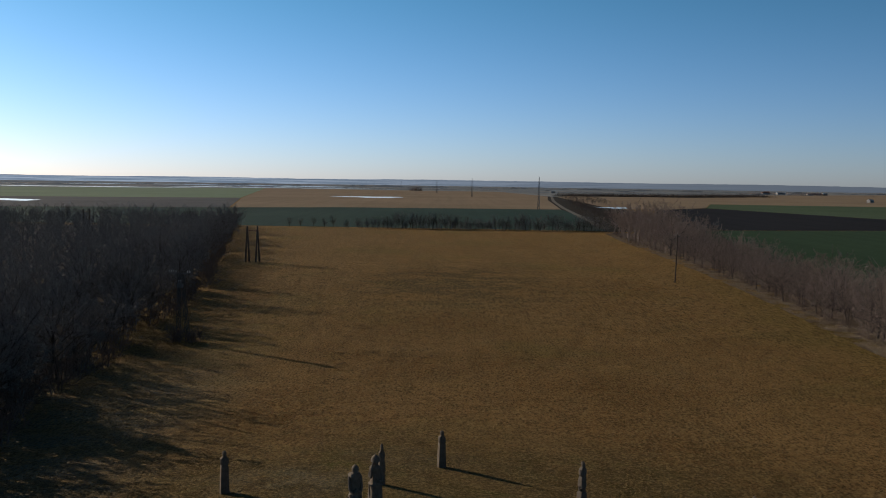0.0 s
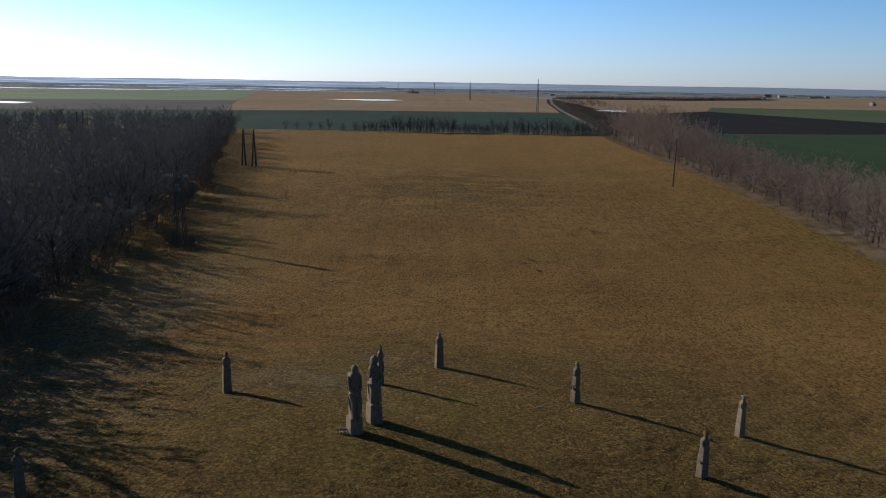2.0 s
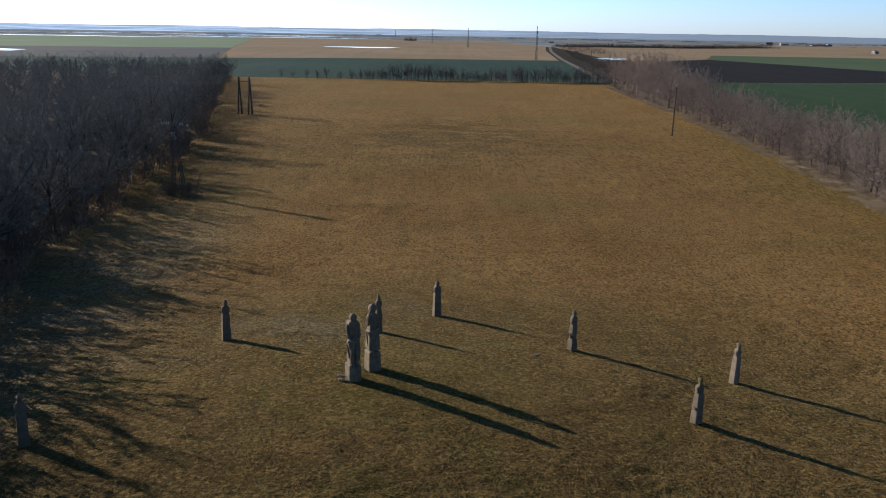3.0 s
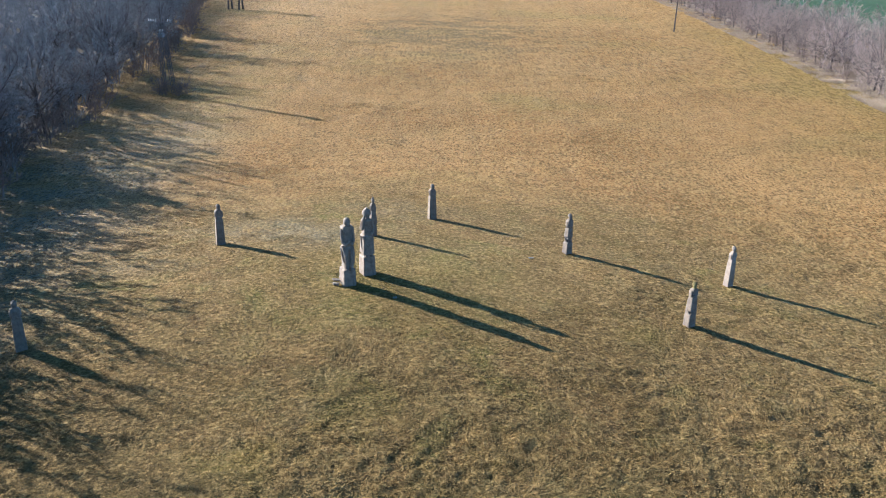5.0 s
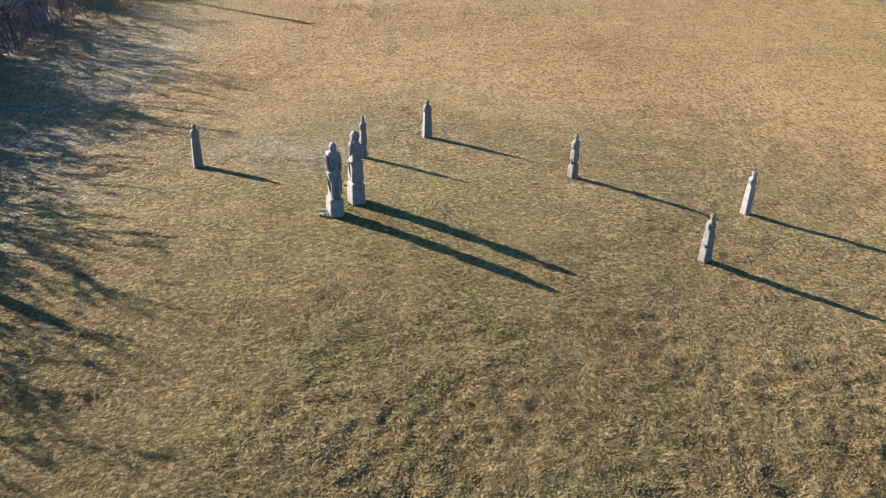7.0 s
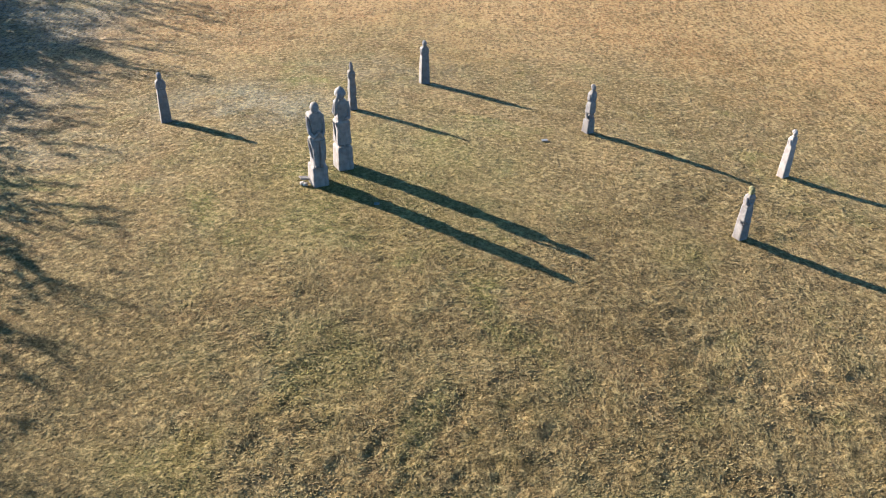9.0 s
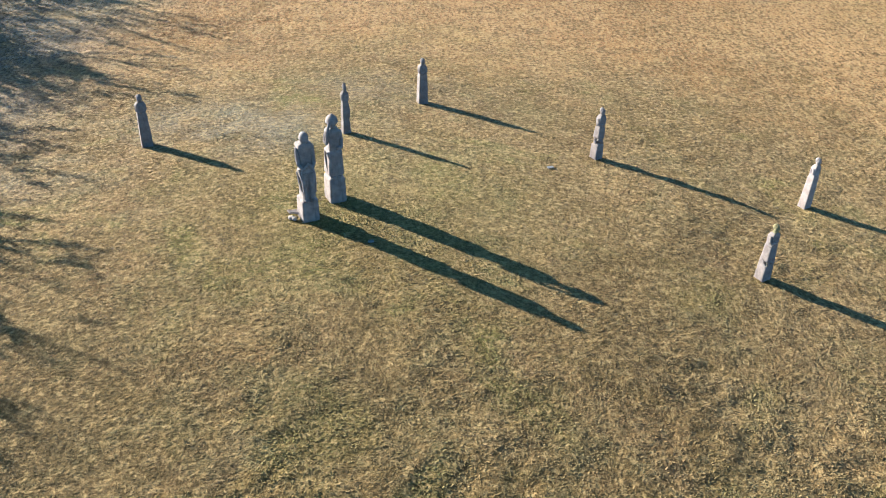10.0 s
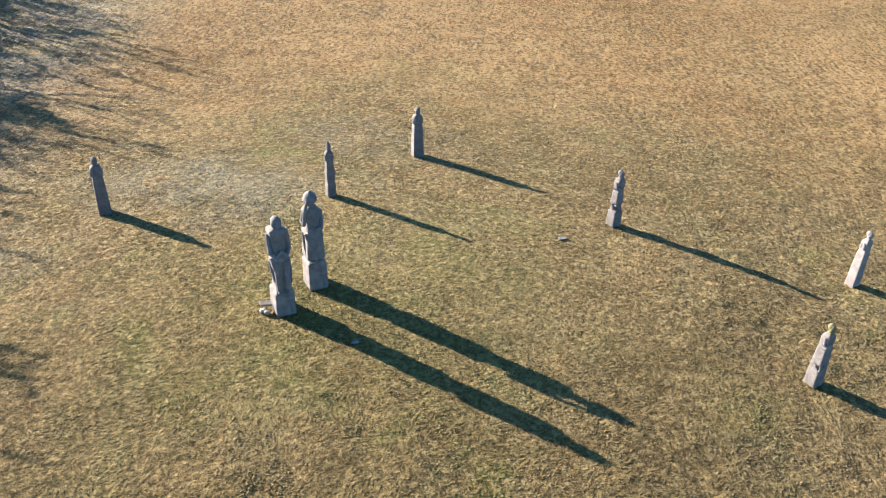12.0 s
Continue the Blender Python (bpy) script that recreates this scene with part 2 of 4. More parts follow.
def meadow_material():
    m = Nodes("dry_winter_meadow", 1.0, 0.05)
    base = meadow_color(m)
    clump = m.noise(1.0, 7, 0.80, m.stretch(0.40, 0.50, 1))
    tuft = m.noise(3.3, 3, 0.60)
    blade = m.noise(8.5, 5, 0.78)
    # far tussock grain, with the tussocks' light and shade put into colour
    for sx, sy, lo, hi in ((3.2, 1.1, 16, 60), (1.5, 0.30, 60, 150)):
        where = m.ramp(m.distance(-6, 48), lo, hi)
        if lo == 20:
            where = m.math("MULTIPLY", where, m.ramp(m.distance(-6, 48), 90, 190, 1.0, 0.35))
        grain = m.noise(1.0, 3, 0.62, m.stretch(sx, sy, 1, 2))
        base = m.mix(m.math("MULTIPLY", m.ramp(grain, 0.39, 0.49, 0.72, 0.0), where), base, (0.062, 0.042, 0.012))
        base = m.mix(m.math("MULTIPLY", m.ramp(grain, 0.51, 0.61, 0.0, 0.66), where), base, (0.330, 0.225, 0.088))
    base = m.mix(m.ramp(clump, 0.36, 0.52, 0.50, 0.0), base, (0.058, 0.042, 0.011))
    base = m.mix(m.ramp(clump, 0.52, 0.68, 0.0, 0.45), base, (0.240, 0.172, 0.070))
    base = m.mix(m.ramp(tuft, 0.39, 0.49, 0.66, 0.0), base, (0.052, 0.042, 0.015))
    base = m.mix(m.ramp(tuft, 0.51, 0.62, 0.0, 0.60), base, (0.290, 0.218, 0.092))
    # blade and fine relief also tint the turf: dark gaps, light tips, as shaded
    base = m.mix(m.ramp(blade, 0.38, 0.50, 0.32, 0.0), base, (0.046, 0.034, 0.012))
    base = m.mix(m.ramp(blade, 0.50, 0.62, 0.0, 0.38), base, (0.285, 0.200, 0.080))
    base = m.mix(m.math("MULTIPLY", m.math("MULTIPLY", m.hollow, m.broken), 0.30), base, (0.050, 0.048, 0.024))
    # the backlit meadow put into colour: mound and foot darker, open meadow lighter
    thin = m.math("ADD", m.distance(-6, 30, 0.8, 1.0), m.math("MULTIPLY", m.noise(0.05, 5, 0.6), 30.0))
    base = m.mix(1.0, base, m.mix(m.ramp(thin, 28, 56), (0.92, 0.88, 0.79), (1.10, 1.07, 1.05)), "MULTIPLY")
    fine = m.noise(1.0, 3, 0.60, m.stretch(6.0, 6.6, 5.0, 10))
    base = m.mix(m.ramp(fine, 0.34, 0.48, 0.36, 0.0), base, (0.045, 0.034, 0.012))
    base = m.mix(m.ramp(fine, 0.52, 0.66, 0.0, 0.32), base, (0.260, 0.185, 0.075))
    relief = m.math("ADD", m.math("MULTIPLY", fine, 0.70), m.math("MULTIPLY", blade, 0.30))
    wide = m.noise(1.0, 4, 0.70, m.stretch(1.5, 2.3, 1.5, 6))
    relief = m.math("ADD", relief, m.math("MULTIPLY", wide, m.ramp(m.distance(-4, 48), 14, 46, 1.10, 1.6)))
    relief = m.math("ADD", relief, m.math("MULTIPLY", m.drill, m.math("MULTIPLY", m.east, 1.2)))
    m.bump(relief, 0.56)
    return m.color(base)


def tuft_material():
    """Grass blades in the colours of the turf that they grow from."""
    m = Nodes("dry_grass_blades", 1.0, 0.05)
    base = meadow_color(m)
    base = m.mix(m.ramp(m.island(), 0.0, 0.45, 0.18, 0.0), base, (0.062, 0.052, 0.017))
    base = m.mix(m.ramp(m.island(), 0.55, 1.0, 0.0, 0.25), base, (0.320, 0.230, 0.095))
    return m.color(base)


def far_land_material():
    """Far farmland: strips of pale fields, tree lines and damp soil, haze-blue in colour."""
    m = Nodes("haze_tinted_farmland", 1.0, 0.03)
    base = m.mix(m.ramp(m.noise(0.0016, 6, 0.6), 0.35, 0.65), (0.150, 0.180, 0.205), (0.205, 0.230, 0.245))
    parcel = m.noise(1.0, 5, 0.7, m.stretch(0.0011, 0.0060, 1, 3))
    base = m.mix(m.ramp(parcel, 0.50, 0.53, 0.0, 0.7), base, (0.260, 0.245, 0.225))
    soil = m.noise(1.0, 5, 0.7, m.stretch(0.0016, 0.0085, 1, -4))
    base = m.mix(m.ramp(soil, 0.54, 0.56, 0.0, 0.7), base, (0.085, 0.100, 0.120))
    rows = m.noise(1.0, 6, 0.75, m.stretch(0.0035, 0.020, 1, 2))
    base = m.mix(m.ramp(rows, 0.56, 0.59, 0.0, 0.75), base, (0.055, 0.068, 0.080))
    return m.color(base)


def field_material(name, a, b, furrow=0.0, turn=0.0, big=0.006):
    m = Nodes(name, 1.0, 0.03)
    base = m.mix(m.ramp(m.noise(big, 6, 0.6), 0.35, 0.65), a, b)
    rows = m.noise(1.0, 4, 0.6, m.stretch(0.09, 0.002, 1, turn))
    base = m.mix(m.ramp(rows, 0.4, 0.7, 0.0, furrow), base, tuple(0.6 * v for v in a))
    base = m.mix(m.ramp(m.noise(0.25, 4), 0.4, 0.7, 0.0, 0.35), base, tuple(1.35 * v for v in b))
    return m.color(base)


def bark_material(name, a, b):
    m = Nodes(name, 0.95, 0.15)
    base = m.mix(m.ramp(m.noise(1.3, 4), 0.3, 0.7), a, b)
    base = m.mix(m.ramp(m.noise(0.16, 3), 0.42, 0.60, 0.0, 0.45), base, tuple(1.6 * v for v in b))
    base = m.mix(m.math("MULTIPLY", m.each(), 0.45), base, tuple(0.55 * v for v in a))
    return m.color(base)


def grass_material(name, a, b, c):
    m = Nodes(name, 0.95, 0.1)
    base = m.mix(m.island(), a, b)
    base = m.mix(m.ramp(m.noise(0.25, 4), 0.5, 0.7), base, c)
    return m.color(base)


def stone_material(name, k):
    m = Nodes(name, 0.9, 0.2)
    base = m.mix(m.ramp(m.noise(2.2, 6, 0.65), 0.3, 0.7), tuple(k * v for v in (0.074, 0.060, 0.046)), tuple(k * v for v in (0.128, 0.105, 0.082)))
    base = m.mix(m.ramp(m.noise(1.0, 5, 0.6, m.stretch(5, 5, 0.7)), 0.52, 0.72, 0.0, 0.55), base, (0.060, 0.053, 0.045))
    base = m.mix(m.math("MULTIPLY", m.each(), 0.30), base, tuple(k * v for v in (0.13, 0.105, 0.082)))
    base = m.mix(m.ramp(m.noise(14, 4), 0.55, 0.75, 0.0, 0.4), base, (0.170, 0.155, 0.110))
    m.bump(m.noise(9, 4, 0.60), 0.035, 0.8)
    return m.color(base)


def plain_material(name, a, b, rough=0.8, scale=3.0, metal=0.0, spec=0.3):
    m = Nodes(name, rough, spec, metal)
    return m.color(m.mix(m.ramp(m.noise(scale, 5), 0.3, 0.7), a, b))


def water_material():
    m = Nodes("shallow_flood_water", 0.06, 0.5)
    m.bump(m.noise(0.6, 3), 0.02, 0.25)
    return m.color((0.05, 0.055, 0.05))


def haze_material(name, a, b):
    """Far land lost in the bright air: its glow paints the haze, brighter sunward."""
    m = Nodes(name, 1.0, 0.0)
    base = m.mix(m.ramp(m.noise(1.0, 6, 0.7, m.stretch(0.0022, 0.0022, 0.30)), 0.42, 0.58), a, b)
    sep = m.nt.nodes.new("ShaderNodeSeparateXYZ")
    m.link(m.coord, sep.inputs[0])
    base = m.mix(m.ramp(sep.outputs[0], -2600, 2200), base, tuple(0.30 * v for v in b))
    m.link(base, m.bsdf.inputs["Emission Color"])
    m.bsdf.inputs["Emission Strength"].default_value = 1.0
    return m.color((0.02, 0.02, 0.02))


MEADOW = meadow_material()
# haze over the far parcels is mixed into their base colours
WHEAT = field_material("young_winter_wheat", (0.029, 0.054, 0.046), (0.037, 0.065, 0.053), 0.4, 4)
NEAR_WHEAT = field_material("near_winter_wheat", (0.031, 0.056, 0.031), (0.039, 0.067, 0.035), 0.4, 4)
STRIP_WHEAT = field_material("green_wheat_strip", (0.060, 0.090, 0.050), (0.076, 0.106, 0.062), 0.2, 60)
HAZY_WHEAT = field_material("hazy_young_wheat", (0.155, 0.210, 0.140), (0.185, 0.240, 0.165), 0.2, 60)
STUBBLE = field_material("dry_stubble", (0.205, 0.156, 0.104), (0.245, 0.190, 0.128), 0.25, 70)
SOIL = field_material("damp_brown_soil_hazed", (0.086, 0.090, 0.098), (0.118, 0.120, 0.124), 0.3, 65)
BLACK_SOIL = field_material("freshly_ploughed_black_soil", (0.016, 0.016, 0.018), (0.022, 0.021, 0.023), 0.4, 62)
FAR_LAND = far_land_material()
TUFT = tuft_material()
TRACK = plain_material("dry_dirt_track", (0.085, 0.075, 0.058), (0.12, 0.105, 0.08), 0.95, 0.4)
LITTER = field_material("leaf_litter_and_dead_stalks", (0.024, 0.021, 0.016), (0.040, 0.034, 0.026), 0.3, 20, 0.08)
PALE_LITTER = field_material("pale_dry_grass_litter", (0.105, 0.082, 0.060), (0.150, 0.118, 0.088), 0.3, 20, 0.08)
# wood darkened as in shade, belt paler as in sun, twigs lightest
BARK_DARK = bark_material("dark_winter_bark", (0.040, 0.032, 0.028), (0.062, 0.052, 0.046))
TWIG_DARK = bark_material("dark_winter_twigs", (0.138, 0.136, 0.138), (0.200, 0.196, 0.196))
BARK_PALE = bark_material("grey_winter_bark", (0.070, 0.058, 0.050), (0.105, 0.090, 0.080))
TWIG_PALE = bark_material("pale_winter_twigs", (0.215, 0.168, 0.145), (0.295, 0.240, 0.212))
BARK_RED = bark_material("reddish_brush_twigs", (0.125, 0.092, 0.076), (0.170, 0.132, 0.112))
REED = grass_material("bleached_tall_grass", (0.240, 0.190, 0.130), (0.340, 0.280, 0.205), (0.190, 0.140, 0.090))
# one stone in copies brightened for sunlit statues and darkened for shaded ones
STONE = stone_material("weathered_brown_grey_stone", 1.60)
SHADED_STONE = stone_material("shaded_grey_stone", 1.30)
HALF_LIT_STONE = stone_material("half_lit_stone", 1.40)
SUNNY_STONE = stone_material("sunlit_pale_stone", 1.95)
LICHEN = plain_material("yellow_lichen", (0.10, 0.085, 0.03), (0.16, 0.13, 0.05), 0.95, 6.0)
POLE_WOOD = plain_material("tarred_pole_wood", (0.040, 0.030, 0.024), (0.075, 0.058, 0.045), 0.8, 2.0)
CONCRETE = plain_material("dark_lattice_concrete", (0.060, 0.057, 0.055), (0.095, 0.090, 0.086), 0.9, 2.0)
STEEL = plain_material("galvanised_steel", (0.11, 0.115, 0.12), (0.16, 0.165, 0.17), 0.6, 1.0, 0.3)
RUST = plain_material("rusty_steel_bar", (0.16, 0.075, 0.045), (0.22, 0.11, 0.07), 0.8, 4.0)
PALE_STONE = plain_material("pale_lichened_stone", (0.09, 0.088, 0.075), (0.17, 0.16, 0.14), 0.9, 5.0)
CERAMIC = plain_material("white_ceramic", (0.30, 0.30, 0.29), (0.40, 0.40, 0.39), 0.3, 5.0, 0.0, 0.5)
WALL_PLASTER = plain_material("white_wall_plaster", (0.22, 0.215, 0.21), (0.28, 0.275, 0.27), 0.9, 0.5)
ROOF_TILE = plain_material("brown_red_roof", (0.14, 0.075, 0.055), (0.20, 0.10, 0.075), 0.8, 0.6)
PANE_DARK = plain_material("dark_window_glass", (0.02, 0.022, 0.025), (0.03, 0.032, 0.035), 0.1, 1.0, 0.0, 0.5)
WATER = water_material()
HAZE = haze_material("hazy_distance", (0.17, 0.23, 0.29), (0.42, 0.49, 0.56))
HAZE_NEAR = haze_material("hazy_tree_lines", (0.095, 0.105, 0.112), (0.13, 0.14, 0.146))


# ---- the lie of the land ----
def land(x, y):
    """Height of the ground: level fields and one low burial-like mound under the statues."""
    return 3.221 * np.exp(-((x + 6.08) ** 2 / (2 * 21.38 ** 2) + (y - 51.61) ** 2 / (2 * 20.91 ** 2)))


def value_noise(x, y, size, seed):
    """Smooth noise of about -1 to 1 on arrays, with lumps of the given size in metres."""
    gen = np.random.RandomState(seed)
    table = gen.rand(256, 256) * 2 - 1
    u, v = x / size, y / size
    i, j = np.floor(u).astype(int), np.floor(v).astype(int)
    a, b = u - i, v - j
    a, b = a * a * (3 - 2 * a), b * b * (3 - 2 * b)
    i0, i1, j0, j1 = i % 256, (i + 1) % 256, j % 256, (j + 1) % 256
    return (table[i0, j0] * (1 - a) + table[i1, j0] * a) * (1 - b) + (table[i0, j1] * (1 - a) + table[i1, j1] * a) * b


def turf(x, y, step):
    """The tufty surface of the grass, in lumps no finer than the mesh carries there."""
    shaggy = np.clip(0.9 + 0.8 * value_noise(x, y, 13.0, 4) + 0.4 * value_noise(x, y, 4.0, 6), 0.4, 1.6)
    shaggy = shaggy + 0.25 * np.exp(-((x + 6) ** 2 + (y - 37) ** 2) / 45) - 0.5 * np.exp(-((x + 3) ** 2 + (y - 56) ** 2) / 120) + 0.9 * np.clip((x - 7) / 10, 0, 1) * np.clip((92 - y) / 22, 0, 1)
    total = 0.0
    for k, (size, high) in enumerate(((0.42, 0.046), (0.75, 0.034), (1.5, 0.026), (2.6, 0.026), (4.5, 0.050))):
        c, s = math.cos(0.5 + k), math.sin(0.5 + k)
        fits = np.clip(size / step - 1.6, 0, 1)
        total = total + high * (1 + 1.4 * np.clip((y - 75) / 60, 0, 1)) * fits * shaggy * value_noise(c * x - s * y + 37 * k, 0.8 * (s * x + c * y), size, 11 + k)
    return total


def mesh_object(name, verts, faces, material, parent=None, smooth=False):
    me = bpy.data.meshes.new(name)
    me.from_pydata(verts, [], faces)
    me.materials.append(material)
    if smooth:
        me.polygons.foreach_set("use_smooth", [True] * len(me.polygons))
    me.update()
    ob = new(name, me)
    if parent:
        ob.parent = parent
    return ob


def array_mesh(name, co, corners, material, sides):
    """A large mesh straight from arrays: co (n, 3), corners (m, sides)."""
    me = bpy.data.meshes.new(name)
    me.vertices.add(len(co))
    me.vertices.foreach_set("co", co.astype(np.float32).ravel())
    me.loops.add(corners.size)
    me.loops.foreach_set("vertex_index", corners.astype(np.int32).ravel())
    me.polygons.add(len(corners))
    me.polygons.foreach_set("loop_start", np.arange(0, corners.size, sides, dtype=np.int32))
    me.update(calc_edges=True)
    me.validate()
    me.materials.append(material)
    return new(name, me)


# rows grow with the distance; each row is fine across the meadow and coarse beyond it
rows_y = [-900, -500, -280, -150, -80, -40, -15, 5, 18, 26]
y = 30.0
while y < 486:
    rows_y.append(y)
    y += max(0.18, 0.0048 * y)
while y < 4700:
    rows_y.append(y)
    y *= 1.06
gy = np.array(rows_y + [4750.0])
half = np.clip(25 + 0.53 * (gy - 31), 25, 290)
inner = np.linspace(-1, 1, 311)
outer = np.cumsum(4.0 * 1.32 ** np.arange(20))
GX = np.concatenate([-(half[:, None] + outer[::-1]), half[:, None] * inner, half[:, None] + outer], 1)
GY = np.repeat(gy[:, None], GX.shape[1], 1)
step = np.maximum(half / 155, np.gradient(gy))[:, None] + 0 * GX
grassy = np.clip((GX - np.interp(GY, (10, 86, 190, 458), (-50, -52, -60, -112))) / 4, 0, 1) * np.clip((90 - GX) / 4, 0, 1) * np.clip((480 - GY) / 6, 0, 1) * np.clip((GY - 28) / 3, 0, 1)
GZ = land(GX, GY) + grassy * turf(GX, GY, step)
ny, nx = GX.shape
idx = np.arange(nx * ny).reshape(ny, nx)
quads = np.stack([idx[:-1, :-1], idx[:-1, 1:], idx[1:, 1:], idx[1:, :-1]], -1).reshape(-1, 4)
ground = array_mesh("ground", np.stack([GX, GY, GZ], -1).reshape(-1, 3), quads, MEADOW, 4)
ground.data.polygons.foreach_set("use_smooth", [True] * len(ground.data.polygons))
tagged(ground, "wide dry amber winter meadow with a low grassy mound", "meadow", kind="structure")


def grass_tufts(name, y0, y1, count, width, height, label, seed):
    """Low lodged blades of dry grass, far too many to count, thicker where the turf is shaggy."""
    g = np.random.RandomState(seed)
    n = int(count * 1.9)
    y = y0 + (y1 - y0) * g.rand(n)
    x = (25 + 0.53 * (y - 31)) * (2 * g.rand(n) - 1)
    thick = 0.60 + 0.16 * value_noise(x, y, 2.2, 31) + 0.34 * value_noise(x, y, 0.6, 32)
    keep = (g.rand(n) < thick) & (x > np.interp(y, (10, 86, 190, 458), (-44, -46, -54, -104))) & (x < 78)
    x, y = x[keep][:count], y[keep][:count]
    n = len(x)
    shaggy = 0.8 + 0.35 * value_noise(x, y, 13.0, 4) + 0.25 * value_noise(x, y, 1.6, 34) + 0.15 * np.exp(-((x + 6) ** 2 + (y - 37) ** 2) / 60) + 0.15 * np.clip((x - 7) / 10, 0, 1) * np.clip((92 - y) / 22, 0, 1)
    a = g.rand(n) * math.tau
    w = width * (0.6 + 0.8 * g.rand(n)) * shaggy
    h = height * (0.4 + 1.0 * g.rand(n)) * shaggy
    reach = width * (g.rand(n) + 0.3)
    dx, dy = np.cos(a), np.sin(a)
    z = land(x, y) + turf(x, y, 0.2) - 0.008
    co = np.stack([np.stack([x - dy * w / 2, y + dx * w / 2, z], -1), np.stack([x + dy * w / 2, y - dx * w / 2, z], -1),
                   np.stack([x + dx * reach, y + dy * reach, z + h], -1)], 1).reshape(-1, 3)
    return tagged(array_mesh(name, co, np.arange(3 * n).reshape(-1, 3), TUFT, 3), label, "grass", kind="stuff")


grass_tufts("meadow_grass", 30, 112, 540000, 0.085, 0.038, "short lodged dry grass blades over the mound", 51)
grass_tufts("meadow_grass", 112, 260, 130000, 0.20, 0.09, "short dry grass blades across the open meadow", 52)


def field(name, corners, material, label, z=0.06, category="field"):
    """A flat parcel of farmland, a little proud of the ground."""
    n = len(corners)
    verts = [(x, y, z) for x, y in corners] + [(x, y, -0.02) for x, y in corners]
    faces = [tuple(range(n))] + [(i, i + n, (i + 1) % n + n, (i + 1) % n) for i in range(n)]
    bm = bmesh.new()
    vs = [bm.verts.new(v) for v in verts]
    for f in faces:
        bm.faces.new([vs[i] for i in f])
    bmesh.ops.recalc_face_normals(bm, faces=bm.faces)
    me = bpy.data.meshes.new(name)
    bm.to_mesh(me)
    bm.free()
    me.materials.append(material)
    return tagged(new(name, me), label, category, kind="structure")


field("field_1", [(-3300, 483), (-420, 487), (92, 484), (97, 560), (112, 716), (118, 859), (-100, 828), (-195, 779), (-373, 722), (-3300, 690)], WHEAT, "dark green field of young winter wheat")
field("field_2", [(-194, 782), (-100, 831), (118, 862), (161, 1327), (200, 1650), (150, 2330), (-489, 2357), (-275, 1167)], STUBBLE, "pale beige stubble field")
field("field_3", [(-373, 725), (-196, 782), (-276, 1165), (-548, 1062), (-3300, 880), (-3300, 693)], SOIL, "damp brown ploughed field")
field("field_4", [(-277, 1169), (-489, 2350), (-982, 1905), (-3300, 1700), (-3300, 884), (-548, 1066)], HAZY_WHEAT, "green field of young wheat paled by haze")
field("field_5", [(105, 120), (900, 120), (900, 690), (275, 528), (150, 500), (112, 480)], NEAR_WHEAT, "dark green wheat field beside the trees")
field("field_6", [(116, 500), (150, 503), (275, 531), (900, 693), (2000, 1500), (372, 722), (302, 986), (224, 893)], BLACK_SOIL, "freshly ploughed black field")
field("field_7", [(303, 989), (373, 725), (2000, 1504), (2000, 1900), (608, 1180), (371, 1190)], STRIP_WHEAT, "green strip of young wheat")
field("field_8", [(180, 930), (224, 896), (302, 991), (371, 1193), (608, 1183), (2000, 1903), (3300, 2990), (1543, 2990), (378, 1940), (215, 1650)], STUBBLE, "wide pale stubble field")
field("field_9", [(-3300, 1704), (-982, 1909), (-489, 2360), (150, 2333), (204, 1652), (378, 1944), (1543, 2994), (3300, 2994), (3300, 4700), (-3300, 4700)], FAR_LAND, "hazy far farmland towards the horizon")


def ribbon(name, points, width, material, label, z, category):
    """A strip of even width along a line of points."""
    pts = [Vector(p) for p in points]
    left, right = [], []
    for i, p in enumerate(pts):
        d = (pts[min(i + 1, len(pts) - 1)] - pts[max(i - 1, 0)]).normalized()
        side = Vector((-d.y, d.x)) * width / 2
        left.append(p + side)
        right.append(p - side)
    ring = [tuple(p) for p in left] + [tuple(p) for p in right[::-1]]
    return field(name, ring, material, label, z, category)


ribbon("road", [(96, 505), (98, 540), (103, 600), (112, 716), (128, 920), (160, 1250), (208, 1656)], 4.5, TRACK, "pale dirt track between the fields", 0.12, "track")


def pond(name, x, y, a, b, turn, label):
    """A shallow pool with an uneven shore."""
    c, s = math.cos(radians(turn)), math.sin(radians(turn))
    ring = []
    for i in range(28):
        w = math.tau * i / 28
        r = 1 + 0.22 * math.sin(3 * w + x) + 0.14 * math.sin(7 * w + y)
        u, v = a * r * math.cos(w), b * r * math.sin(w)
        ring.append((x + c * u - s * v, y + s * u + c * v))
    return field(name, ring, WATER, label, 0.16, "water")


pond("water_1", -114, 1345, 52, 42, 0, "shallow bright pool on the stubble field")
pond("water_2", -480, 930, 62, 20, -30, "narrow bright pool on the brown field")
pond("water_3", 188, 945, 17, 26, 0, "small pale pool beside the track")
pond("water_4", -1230, 3100, 130, 130, 0, "distant sheet of flood water")
pond("water_5", -700, 3150, 420, 190, -14, "long distant sheet of flood water")
pond("water_7", -1050, 2150, 420, 60, 8, "long bright sheet of flood water beyond the wheat")
pond("water_8", -520, 2520, 300, 80, 6, "long bright sheet of flood water on the plain")
pond("water_6", -1700, 2700, 320, 110, 10, "distant sheet of flood water")


